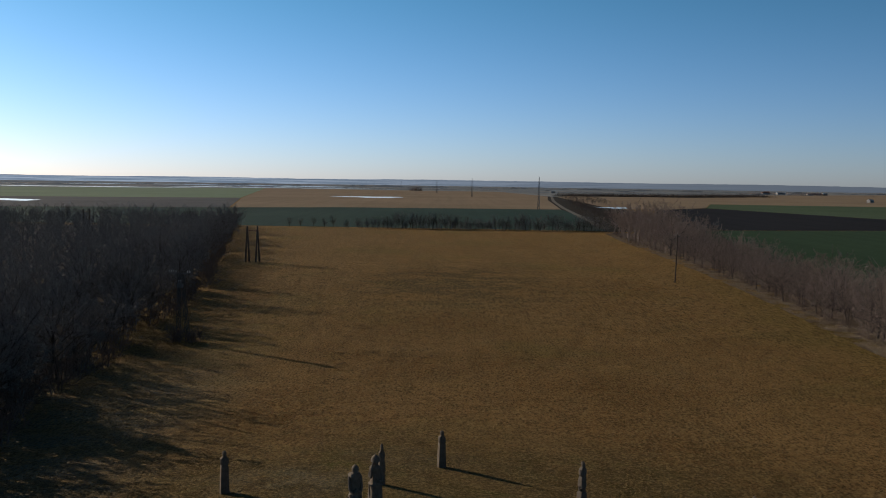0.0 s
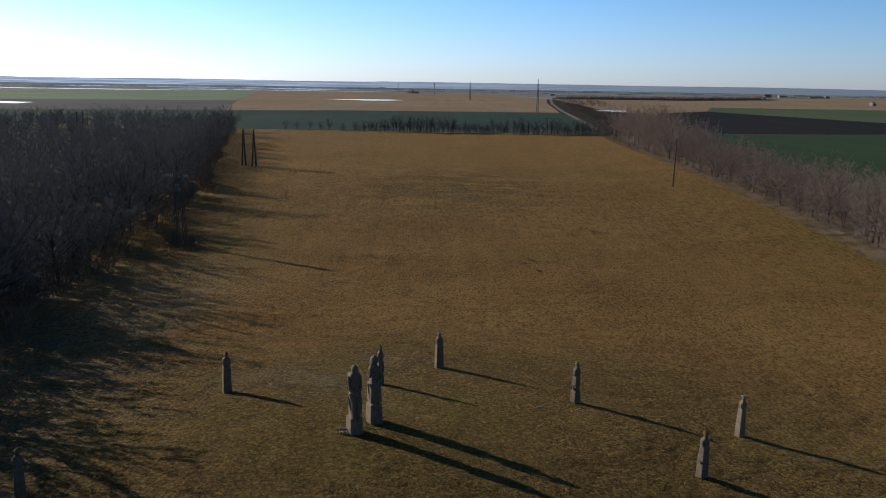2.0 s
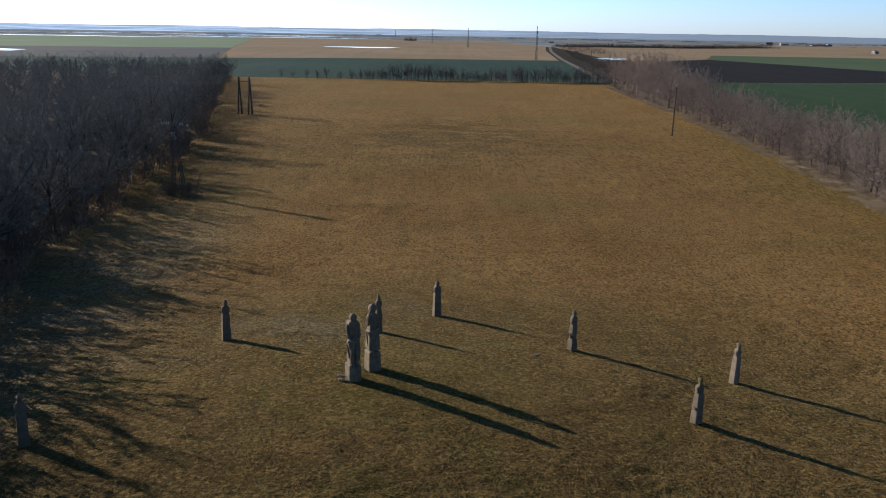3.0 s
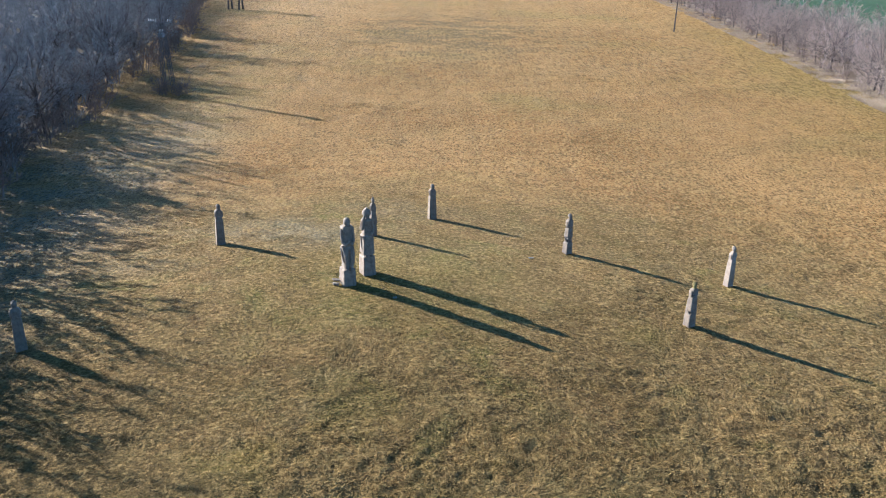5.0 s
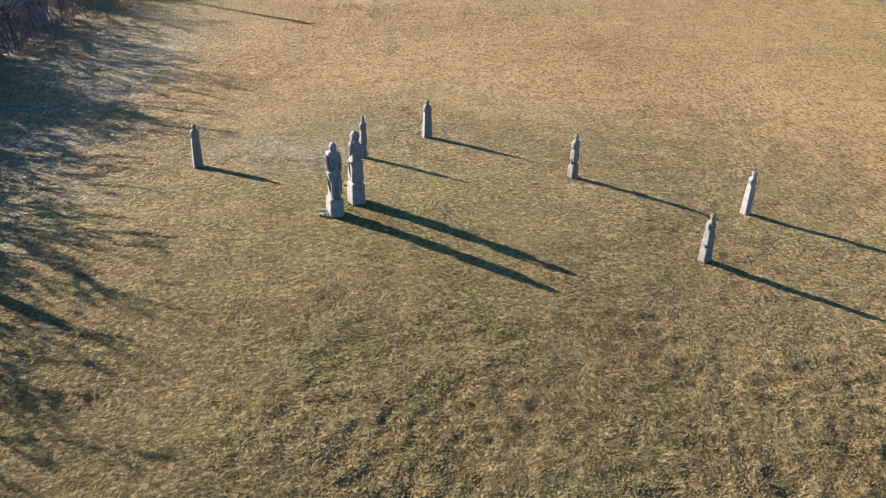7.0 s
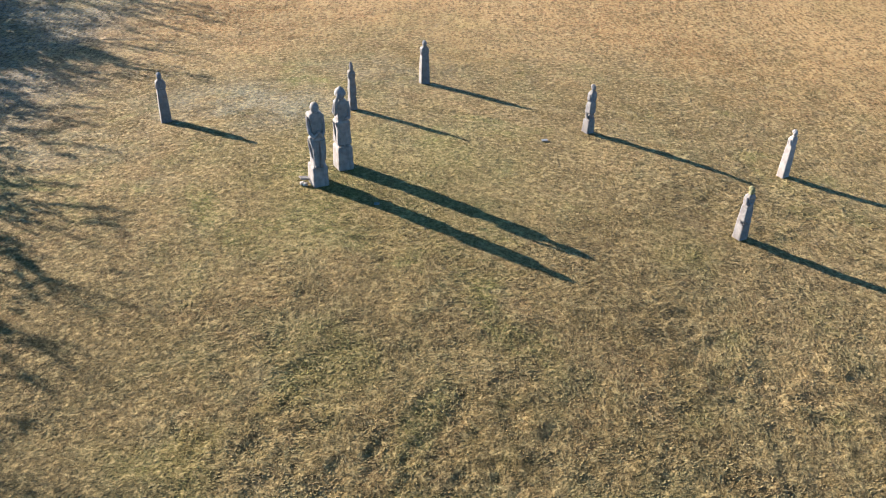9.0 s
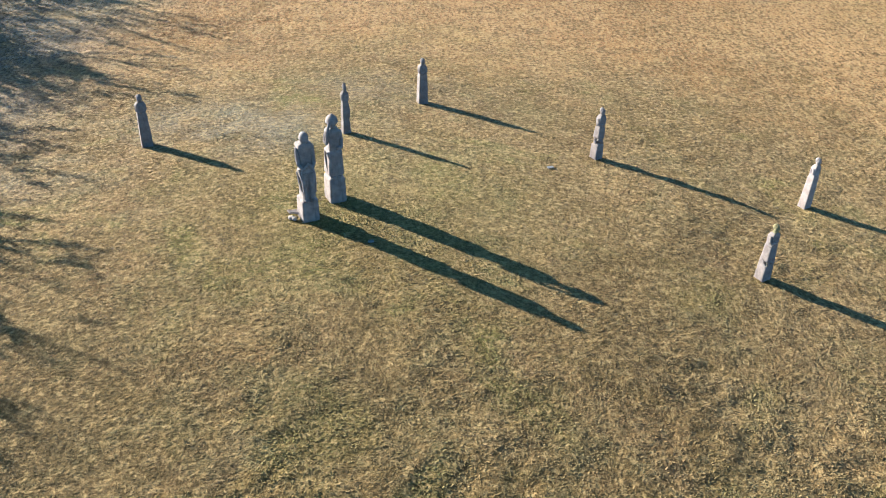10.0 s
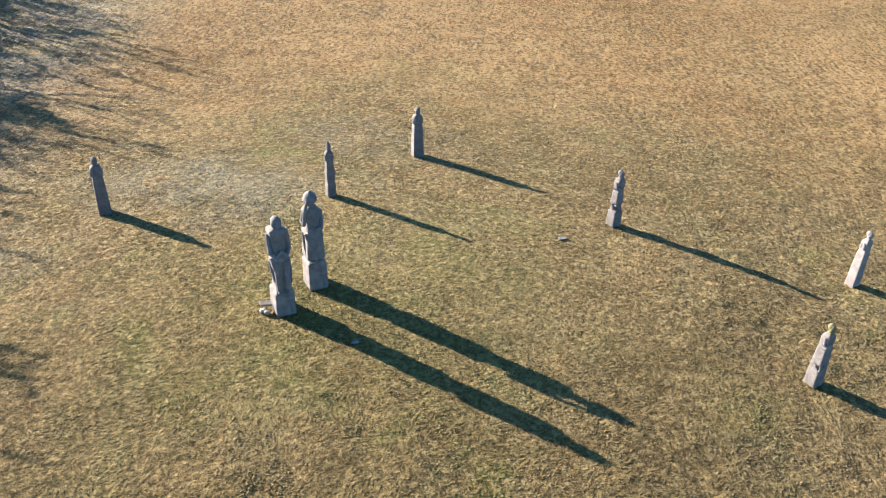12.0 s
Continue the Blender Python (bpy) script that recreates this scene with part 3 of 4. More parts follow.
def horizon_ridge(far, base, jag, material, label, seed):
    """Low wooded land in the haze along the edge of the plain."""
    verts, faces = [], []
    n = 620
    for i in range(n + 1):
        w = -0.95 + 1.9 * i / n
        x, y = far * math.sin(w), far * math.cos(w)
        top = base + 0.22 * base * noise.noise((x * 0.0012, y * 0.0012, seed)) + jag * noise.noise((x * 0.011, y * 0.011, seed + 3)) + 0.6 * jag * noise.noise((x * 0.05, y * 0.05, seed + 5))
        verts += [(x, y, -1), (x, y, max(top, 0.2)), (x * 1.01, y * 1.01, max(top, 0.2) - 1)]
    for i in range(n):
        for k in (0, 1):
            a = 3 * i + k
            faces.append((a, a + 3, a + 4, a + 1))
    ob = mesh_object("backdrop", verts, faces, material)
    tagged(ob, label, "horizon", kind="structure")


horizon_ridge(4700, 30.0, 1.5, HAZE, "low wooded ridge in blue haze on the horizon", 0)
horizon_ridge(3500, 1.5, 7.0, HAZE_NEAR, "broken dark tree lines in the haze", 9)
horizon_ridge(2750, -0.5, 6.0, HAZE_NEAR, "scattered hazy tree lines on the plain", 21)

# litter under the trees
ribbon("ground_litter", [(81, 100), (83.5, 126), (86.5, 150), (89.5, 190), (92.5, 230), (96.5, 330), (96.5, 370), (101.5, 462)], 23, PALE_LITTER, "pale dry grass and litter under the belt", 0.04, "litter")
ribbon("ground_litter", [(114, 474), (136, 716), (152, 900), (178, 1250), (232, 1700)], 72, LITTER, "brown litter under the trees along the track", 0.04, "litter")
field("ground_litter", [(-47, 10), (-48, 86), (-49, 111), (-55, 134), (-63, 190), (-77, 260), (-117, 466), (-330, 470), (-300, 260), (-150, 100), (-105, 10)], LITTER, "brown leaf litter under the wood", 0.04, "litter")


# ---- helpers for things ----
def part(name, bm, material, parent, label=""):
    """Links a bmesh as one mesh object under a thing or a part."""
    me = bpy.data.meshes.new(name)
    bm.to_mesh(me)
    bm.free()
    me.materials.append(material)
    ob = new(name, me)
    ob.parent = parent
    return tagged(ob, label)


def thing(name, label, category, group=""):
    return tagged(new(name), label, category, group)


def tube(bm, a, b, ra, rb, sides=6, cap=True):
    """A tapered round bar from a to b."""
    a, b = Vector(a), Vector(b)
    d = (b - a).normalized()
    u = d.orthogonal().normalized()
    v = d.cross(u)
    lower, upper = [], []
    for i in range(sides):
        w = math.tau * i / sides
        o = u * math.cos(w) + v * math.sin(w)
        lower.append(bm.verts.new(a + o * ra))
        upper.append(bm.verts.new(b + o * rb))
    for i in range(sides):
        j = (i + 1) % sides
        bm.faces.new((lower[i], lower[j], upper[j], upper[i]))
    if cap:
        bm.faces.new(lower[::-1])
        bm.faces.new(upper)


def box(bm, x0, x1, y0, y1, z0, z1, bevel=0.0):
    m = Matrix.Translation(((x0 + x1) / 2, (y0 + y1) / 2, (z0 + z1) / 2)) @ Matrix.Diagonal((x1 - x0, y1 - y0, z1 - z0, 1))
    made = bmesh.ops.create_cube(bm, size=1, matrix=m)
    if bevel:
        edges = {e for v in made["verts"] for e in v.link_edges}
        bmesh.ops.bevel(bm, geom=list(edges), offset=bevel, segments=2, affect="EDGES")


def ball(bm, x, y, z, rx, ry, rz, turn=0.0, u=14, v=9):
    bmesh.ops.create_uvsphere(bm, u_segments=u, v_segments=v, radius=1,
                              matrix=pose(x, y, z, 0, turn, 0) @ Matrix.Diagonal((rx, ry, rz, 1)))


def height_at(x, y):
    return float(land(np.array(x), np.array(y)))


# ---- statues ----
def loft(bm, sections, sides=36, rings=88, hollows=()):
    """A carved block: sections of (z, half width, half depth, forward shift, roundness), smoothly joined.
    hollows: (angle in degrees, z, half angle, half height, depth) of niches carved into it."""
    zs = [s[0] for s in sections]
    loops = []
    for k in range(rings + 1):
        z = zs[0] + (zs[-1] - zs[0]) * k / rings
        w, d, f, r = (float(np.interp(z, zs, [s[n] for s in sections])) for n in (1, 2, 3, 4))
        loop = []
        for i in range(sides):
            a = math.tau * (i + 0.5) / sides
            c, s = math.cos(a), math.sin(a)
            e = 2 / (2 + 10 * (1 - r))           # square at 0, round at 1
            x = math.copysign(abs(c) ** e, c) * w
            y = math.copysign(abs(s) ** e, s) * d - f
            chip = 1 + 0.02 * noise.noise((x * 4, y * 4, z * 4)) + 0.012 * noise.noise((x * 11, y * 11, z * 9))
            for turn, hz, ha, hh, deep in hollows:
                off = abs((math.degrees(a) - turn + 180) % 360 - 180) / ha
                chip -= deep / w * max(0.0, min(1.0, 2.2 * (1 - max(off, abs(z - hz) / hh))))
            loop.append(bm.verts.new((x * chip, y * chip, z)))
        loops.append(loop)
    for lo, up in zip(loops, loops[1:]):
        for i in range(sides):
            j = (i + 1) % sides
            bm.faces.new((lo[i], lo[j], up[j], up[i]))
    bm.faces.new(loops[0][::-1])
    bm.faces.new(loops[-1])


def limb(bm, points, r0, r1):
    """A carved arm or fold along a line of points."""
    n = len(points) - 1
    for i in range(n):
        a, b = points[i], points[i + 1]
        tube(bm, a, b, r0 + (r1 - r0) * i / n, r0 + (r1 - r0) * (i + 1) / n, 8)
        ball(bm, *b, *(3 * (r0 + (r1 - r0) * (i + 1) / n,)), 0, 8, 6)


def statue(x, y, turn, build, label, lean=0.0, stone=STONE, tall=1.0):
    bm = bmesh.new()
    build(bm)
    bmesh.ops.scale(bm, vec=(1, 1, tall), verts=bm.verts)
    me = bpy.data.meshes.new("statue")
    bm.to_mesh(me)
    bm.free()
    me.materials.append(stone)
    me.polygons.foreach_set("use_smooth", [True] * len(me.polygons))
    try:
        me.set_sharp_from_angle(angle=radians(38))
    except AttributeError:
        pass
    ob = new("statue", me)
    ob.matrix_world = pose(x, y, height_at(x, y) - 0.12, 0, lean, turn)
    return tagged(ob, label, "statue", "statues on the mound")


def bowed_figure(bm):
    """Tall block with a bowed head, folded arms and a draped skirt over two legs."""
    loft(bm, [(0, 0.46, 0.53, 0, 0.04), (1.22, 0.43, 0.49, 0, 0.05), (1.27, 0.31, 0.36, -0.02, 0.3), (1.9, 0.31, 0.36, -0.04, 0.5), (2.5, 0.35, 0.38, -0.02, 0.5),
              (2.74, 0.37, 0.40, 0, 0.5), (2.80, 0.31, 0.33, 0, 0.55), (2.92, 0.31, 0.32, 0, 0.55), (3.2, 0.31, 0.33, -0.03, 0.5), (3.9, 0.36, 0.36, -0.04, 0.45), (4.08, 0.43, 0.36, -0.02, 0.45),
              (4.22, 0.38, 0.30, 0, 0.55), (4.30, 0.2, 0.2, 0.05, 0.9), (4.42, 0.13, 0.14, 0.08, 1)])
    ball(bm, 0, -0.08, 4.51, 0.26, 0.29, 0.29)
    ball(bm, 0, -0.30, 4.42, 0.10, 0.09, 0.14, 0, 10, 7)
    for s in (-1, 1):
        limb(bm, [(s * 0.40, -0.02, 4.05), (s * 0.45, -0.10, 3.60), (s * 0.43, -0.22, 3.22), (s * 0.24, -0.46, 3.02), (s * 0.03, -0.47, 3.22 + 0.05 * s)], 0.14, 0.09)
        limb(bm, [(s * 0.19, -0.30, 2.74), (s * 0.21, -0.36, 2.1), (s * 0.19, -0.38, 1.28)], 0.16, 0.13)
        ball(bm, s * 0.19, -0.44, 1.30, 0.12, 0.17, 0.09)
    limb(bm, [(-0.38, -0.12, 2.88), (-0.33, -0.36, 2.50), (-0.16, -0.46, 2.15)], 0.11, 0.06)
    limb(bm, [(-0.38, 0.10, 2.70), (-0.37, -0.06, 2.20), (-0.32, -0.22, 1.75)], 0.09, 0.05)
    limb(bm, [(0.36, -0.22, 2.80), (0.40, -0.24, 2.20), (0.38, -0.26, 1.60)], 0.08, 0.06)
    for v in bm.verts:
        if v.co.z > 2.85:
            v.co.x *= 0.92


def helmeted_figure(bm):
    """Tall block with a domed helmet, an arm raised to the brow and a flaring coat."""
    loft(bm, [(0, 0.47, 0.53, 0, 0.04), (1.42, 0.44, 0.49, 0, 0.05), (1.47, 0.33, 0.37, 0, 0.3), (1.58, 0.34, 0.38, 0, 0.4), (1.62, 0.43, 0.46, 0, 0.35), (2.5, 0.39, 0.42, 0, 0.45), (2.88, 0.40, 0.42, 0, 0.5),
              (2.95, 0.31, 0.33, 0, 0.6), (3.3, 0.29, 0.31, -0.02, 0.55), (3.7, 0.33, 0.33, -0.03, 0.5), (3.92, 0.36, 0.32, 0, 0.5), (4.03, 0.27, 0.26, 0, 0.7), (4.1, 0.15, 0.16, 0, 0.9), (4.2, 0.15, 0.16, 0.03, 1)])
    ball(bm, 0, -0.06, 4.30, 0.19, 0.22, 0.26)
    loft(bm, [(4.33, 0.30, 0.32, 0, 1), (4.38, 0.325, 0.345, 0, 1), (4.45, 0.31, 0.33, 0, 1), (4.57, 0.275, 0.295, 0, 1), (4.67, 0.20, 0.22, 0, 1), (4.74, 0.09, 0.10, 0, 1), (4.79, 0.03, 0.03, 0, 1)], 20, 14)
    limb(bm, [(-0.33, -0.02, 3.88), (-0.47, -0.12, 3.50), (-0.44, -0.30, 3.42), (-0.40, -0.34, 4.02), (-0.24, -0.28, 4.40)], 0.125, 0.08)
    limb(bm, [(0.35, -0.02, 3.88), (0.42, -0.12, 3.42), (0.34, -0.32, 3.10), (0.10, -0.42, 3.08)], 0.125, 0.09)
    limb(bm, [(-0.38, -0.20, 2.88), (-0.28, -0.40, 2.45), (-0.08, -0.45, 2.20)], 0.10, 0.05)
    limb(bm, [(-0.40, 0.14, 2.80), (-0.42, 0.0, 2.30), (-0.40, -0.14, 1.80)], 0.07, 0.04)
    for s in (-1, 1):
        ball(bm, s * 0.17, -0.40, 1.50, 0.13, 0.16, 0.10)


def small_figure(kind):
    """A slimmer block, three metres high: a tapering pillar that turns into shoulders and a small head."""
    def build(bm):
        w = {"plain": 0.345, "slim": 0.26, "waisted": 0.31, "holed": 0.30, "pale": 0.29}[kind]
        d = w * 0.92
        sec = [(0, w, d, 0, 0.04), (1.0, w * 0.93, d * 0.93, 0, 0.06), (1.75, w * 0.84, d * 0.84, 0, 0.08), (2.02, w * 0.79, d * 0.78, 0, 0.12)]
        if kind == "waisted":
            sec = [(0, w * 1.05, d, 0, 0.05), (0.92, w * 0.95, d * 0.95, 0, 0.06), (0.97, w * 0.72, d * 0.70, 0, 0.4), (1.28, w * 0.74, d * 0.72, 0, 0.5), (1.36, w * 0.92, d * 0.88, 0, 0.4),
                   (1.95, w * 0.78, d * 0.74, 0, 0.45), (2.02, w * 0.66, d * 0.62, 0, 0.6)]
        if kind == "holed":
            sec = [(0, w * 1.08, d * 1.05, 0, 0.18), (0.90, w, d * 0.98, 0, 0.30), (1.30, w * 0.95, d * 0.93, 0, 0.45), (1.95, w * 0.82, d * 0.80, 0, 0.5)]
        if kind == "slim":
            sec = [(0, w, d, 0, 0.05), (0.8, w * 0.95, d * 0.95, 0, 0.1), (0.85, w * 0.82, d * 0.8, 0, 0.4), (1.4, w * 0.92, d * 0.86, 0, 0.4), (1.95, w * 0.75, d * 0.72, 0, 0.5)]
        sec += [(2.08, w * 0.74, d * 0.70, 0, 0.4), (2.16, w * 0.80, d * 0.74, 0, 0.45), (2.46, w * 0.86, d * 0.72, 0, 0.45), (2.58, w * 0.74, d * 0.6, 0, 0.5), (2.66, w * 0.42, w * 0.42, 0.02, 0.85),
                (2.74, w * 0.30, w * 0.34, 0.04, 1)]
        hollows = {"waisted": ((203, 1.16, 20, 0.22, 0.16), (252, 1.18, 18, 0.16, 0.10), (225, 2.06, 60, 0.07, 0.06), (225, 2.30, 16, 0.10, 0.05)),
                   "holed": ((200, 1.08, 17, 0.14, 0.13), (240, 1.04, 16, 0.12, 0.09), (206, 2.28, 13, 0.26, 0.12), (262, 2.28, 13, 0.26, 0.12), (225, 1.92, 60, 0.05, 0.03)),
                   "pale": ((184, 2.28, 12, 0.16, 0.04), (325, 2.20, 15, 0.20, 0.10)),
                   "slim": ((300, 1.05, 24, 0.14, 0.08), (270, 2.55, 40, 0.08, 0.05)),
                   "plain": ((270, 2.10, 70, 0.05, 0.04),)}[kind]
        loft(bm, sec, 40, 90, hollows)
        ball(bm, 0, -0.05, 2.84, w * 0.47, w * 0.50, 0.20)
        ball(bm, 0, 0.02, 2.91, w * 0.49, w * 0.48, 0.15)
        ball(bm, 0, -w * 0.42, 2.82, w * 0.14, w * 0.12, 0.08, 0, 8, 6)
        for s in (-1, 1):
            limb(bm, [(s * w * 0.74, -0.02, 2.48), (s * w * 0.80, -d * 0.3, 2.20), (s * w * 0.25, -d * 0.74, 2.10)], 0.075, 0.06)
        if kind in ("waisted", "holed"):
            limb(bm, [(-w * 0.7, -d * 0.5, 1.30), (-w * 0.1, -d * 0.86, 1.14), (w * 0.5, -d * 0.7, 1.06)], 0.08, 0.08)
            limb(bm, [(-w * 0.8, d * 0.3, 1.25), (-w * 0.86, -d * 0.2, 1.08)], 0.07, 0.06)
            ball(bm, -w * 0.3, -d * 0.72, 2.16, 0.10, 0.09, 0.09)
        if kind == "slim":
            ball(bm, 0, 0, 3.0, w * 0.34, w * 0.34, 0.17)
            limb(bm, [(w * 0.55, -d * 0.5, 1.9), (w * 0.85, -d * 0.6, 1.5), (w * 0.8, -d * 0.65, 1.1)], 0.07, 0.06)
    return build


statue(-5.62, 55.26, 26, bowed_figure, "tall weathered stone statue with bowed head and folded arms", tall=1.035)
statue(-4.42, 57.36, 26, helmeted_figure, "tall weathered stone statue with domed helmet and raised arm", tall=1.055)
statue(-16.75, 64.96, 24, small_figure("plain"), "grey stone pillar statue in the shade of its back", 0, SHADED_STONE, 1.125)
statue(-4.66, 66.80, 30, small_figure("slim"), "slender grey stone pillar statue", 0, SHADED_STONE, 1.10)
statue(0.15, 73.17, 20, small_figure("plain"), "grey stone pillar statue with narrow shoulders", 0, SHADED_STONE, 1.10)
statue(11.06, 64.80, 36, small_figure("waisted"), "grey stone pillar statue carved with a cup and skirt", 1.0, HALF_LIT_STONE, 1.135)
statue(22.73, 60.28, 30, small_figure("pale"), "pale sunlit stone pillar statue", 2.0, SUNNY_STONE, 1.075)
lichened = statue(17.41, 52.07, 30, small_figure("holed"), "pale stone pillar statue with a lichened head", 1.0, HALF_LIT_STONE, 1.08)
lichened.data.materials.append(LICHEN)
for face in lichened.data.polygons:
    if face.center.z > 2.86:
        face.material_index = 1
statue(-24.55, 46.95, 28, small_figure("plain"), "dark stone pillar statue in tree shade", 0, SHADED_STONE, 1.1)


# ---- small things on the mound ----
def slab(x, y, turn, sx, sy, h, label, material, tilt=0.0, lift=0.0):
    ob = thing("stone_slab", label, "slab")
    bm = bmesh.new()
    box(bm, -sx / 2, sx / 2, -sy / 2, sy / 2, 0, h, 0.02)
    for v in bm.verts:
        v.co += Vector((1, 1, 0)) * 0.03 * noise.noise(v.co * 5)
    part("block", bm, material, ob)
    ob.matrix_world = pose(x, y, height_at(x, y) + lift, 0, tilt, turn)
    return ob


slab(7.95, 62.75, 20, 0.42, 0.25, 0.05, "flat pale stone slab set in the grass", PALE_STONE)
slab(-6.40, 55.30, 28, 0.62, 0.36, 0.09, "grey stone slab leaning beside the tall statue", STONE, 14, 0.20)


def wreath(x, y, r, label):
    ob = thing("wreath", label, "wreath", "offerings beside the tall statue")
    bm = bmesh.new()
    for i in range(14):
        w = math.tau * i / 14
        ball(bm, r * math.cos(w), r * math.sin(w), 0.09 + 0.03 * math.sin(5 * w), 0.09, 0.09, 0.08, 0, 7, 5)
    part("ring", bm, REED, ob)
    ob.matrix_world = pose(x, y, height_at(x, y))


wreath(-6.50, 54.95, 0.06, "small white wreath lying in the grass")
wreath(-6.30, 54.84, 0.05, "small white wreath lying in the grass")
slab(-2.25, 52.9, 10, 0.28, 0.2, 0.07, "small pale stone lying in the shadow", PALE_STONE)


# ---- power line ----
def insulator(bm, x, y, z):
    for k in range(3):
        tube(bm, (x, y, z + 0.10 * k), (x, y, z + 0.10 * k + 0.05), 0.09, 0.06, 8)
    tube(bm, (x, y, z - 0.1), (x, y, z + 0.34), 0.03, 0.03, 6)


def portal_pole():
    """Two A-shaped timber legs joined by a bar under their tops."""
    ob = thing("power_pole", "dark timber double power pole joined by a rusty bar", "power pole", "poles of the power line")
    for s in (-1.6, 1.6):
        for t in (-0.95, 0.95):
            bm = bmesh.new()
            tube(bm, (s + 0.55 * t, t, -0.2), (s, t * 0.08, 11.6), 0.30, 0.24, 10)
            part("post", bm, POLE_WOOD, ob)
        for z, w in ((3.2, 0.72), (7.2, 0.42)):
            bm = bmesh.new()
            tube(bm, (s - 0.55 * w, -w, z), (s + 0.55 * w, w, z), 0.09, 0.09, 6)
            part("brace", bm, POLE_WOOD, ob)
    bm = bmesh.new()
    box(bm, -2.1, 2.1, -0.14, 0.14, 10.0, 10.25, 0.02)
    part("crossbar", bm, RUST, ob, "rusty steel crossbar")
    return ob


def lattice_post(bm, a, b, wa, wb, bays=11):
    """A slim ladder-like post from a to b."""
    a, b = Vector(a), Vector(b)
    prev = None
    for k in range(bays + 1):
        f = k / bays
        c, w = a.lerp(b, f), wa + (wb - wa) * f
        ring = [c + Vector((sx * w, sy * w, 0)) for sx, sy in ((-1, -1), (1, -1), (1, 1), (-1, 1))]
        if prev:
            for i in range(4):
                tube(bm, prev[i], ring[i], 0.045, 0.045, 4, False)
                tube(bm, prev[i], ring[(i + 1) % 4], 0.022, 0.022, 4, False)
        prev = ring


def transformer_pole():
    ob = thing("transformer_pole", "dark lattice A-frame pole with a transformer and white insulators", "power pole", "poles of the power line")
    for s in (-0.45, 1.35):
        bm = bmesh.new()
        lattice_post(bm, (s, 0, -0.2), (0.30 * s, 0, 11.2), 0.28, 0.17)
        part("post", bm, CONCRETE, ob)
    for z, h in ((12.0, 2.1), (10.6, 0.9)):
        bm = bmesh.new()
        box(bm, -h, h, -0.05, 0.05, z - 0.82, z - 0.72, 0.01)
        part("crossarm", bm, STEEL, ob)
    bm = bmesh.new()
    box(bm, -0.42, 0.42, -0.35, 0.35, 8.9, 9.6, 0.06)
    for k in range(5):
        box(bm, -0.36 + 0.17 * k, -0.32 + 0.17 * k, -0.43, -0.34, 8.95, 9.5)
    tank = part("transformer", bm, STEEL, ob, "grey transformer tank with cooling fins")
    for x in (-0.28, 0.0, 0.28):
        bm = bmesh.new()
        insulator(bm, x, 0, 9.8)
        part("bushing", bm, CERAMIC, tank)
    for x in (-1.95, -1.55, -1.15, -0.75, 1.35, 1.75):
        bm = bmesh.new()
        insulator(bm, x, 0, 11.4)
        part("insulator", bm, CERAMIC, ob)
    return ob


def single_pole(height, label):
    ob = thing("power_pole", label, "power pole", "poles of the power line")
    bm = bmesh.new()
    tube(bm, (0, 0, -0.2), (0, 0, height), 0.20, 0.13, 12)
    part("post", bm, POLE_WOOD, ob)
    bm = bmesh.new()
    box(bm, -0.75, 0.75, -0.07, 0.07, height - 0.55, height - 0.40, 0.01)
    part("crossarm", bm, STEEL, ob)
    for x in (-0.65, 0.0, 0.65):
        bm = bmesh.new()
        insulator(bm, x, 0, height - 0.3 + (0.35 if x == 0 else 0))
        part("insulator", bm, CERAMIC, ob)
    return ob


portal_pole().matrix_world = pose(-61.1, 273.3, 0, 0, 0, 8)
transformer_pole().matrix_world = pose(-42.6, 138.0, 0, 0, 0, -14)
single_pole(13.2, "single dark timber power pole in the meadow").matrix_world = pose(63.8, 233.3, 0, 0, 1.2, 20)
far_pole = portal_pole()
far_pole["label"] = "dark timber double power pole above the far trees"
far_pole.matrix_world = pose(-165, 395, 0, 0, 0, 60)


def wire(a, b, sag):
    bm = bmesh.new()
    a, b = Vector(a), Vector(b)
    last = a
    for k in range(1, 17):
        f = k / 16
        p = a.lerp(b, f) - Vector((0, 0, sag * 4 * f * (1 - f)))
        tube(bm, last, p, 0.012, 0.012, 4, False)
        last = p
    me = bpy.data.meshes.new("power_cable")
    bm.to_mesh(me)
    bm.free()
    me.materials.append(POLE_WOOD)
    tagged(new("power_cable", me), "thin sagging power cable between poles", "cable", "cables of the power line")


for k in (-1, 0, 1):
    wire((-61.1 + 1.1 * k, 273.3 + 0.1 * k, 10.65), (-165 + 0.55 * k, 395 + 0.95 * k, 10.65), 3.0)
    wire((-42.6 + 1.5 * k, 138 - 0.4 * k, 11.6), (-61.1 + 1.1 * k, 273.3 + 0.1 * k, 10.65), 2.0)


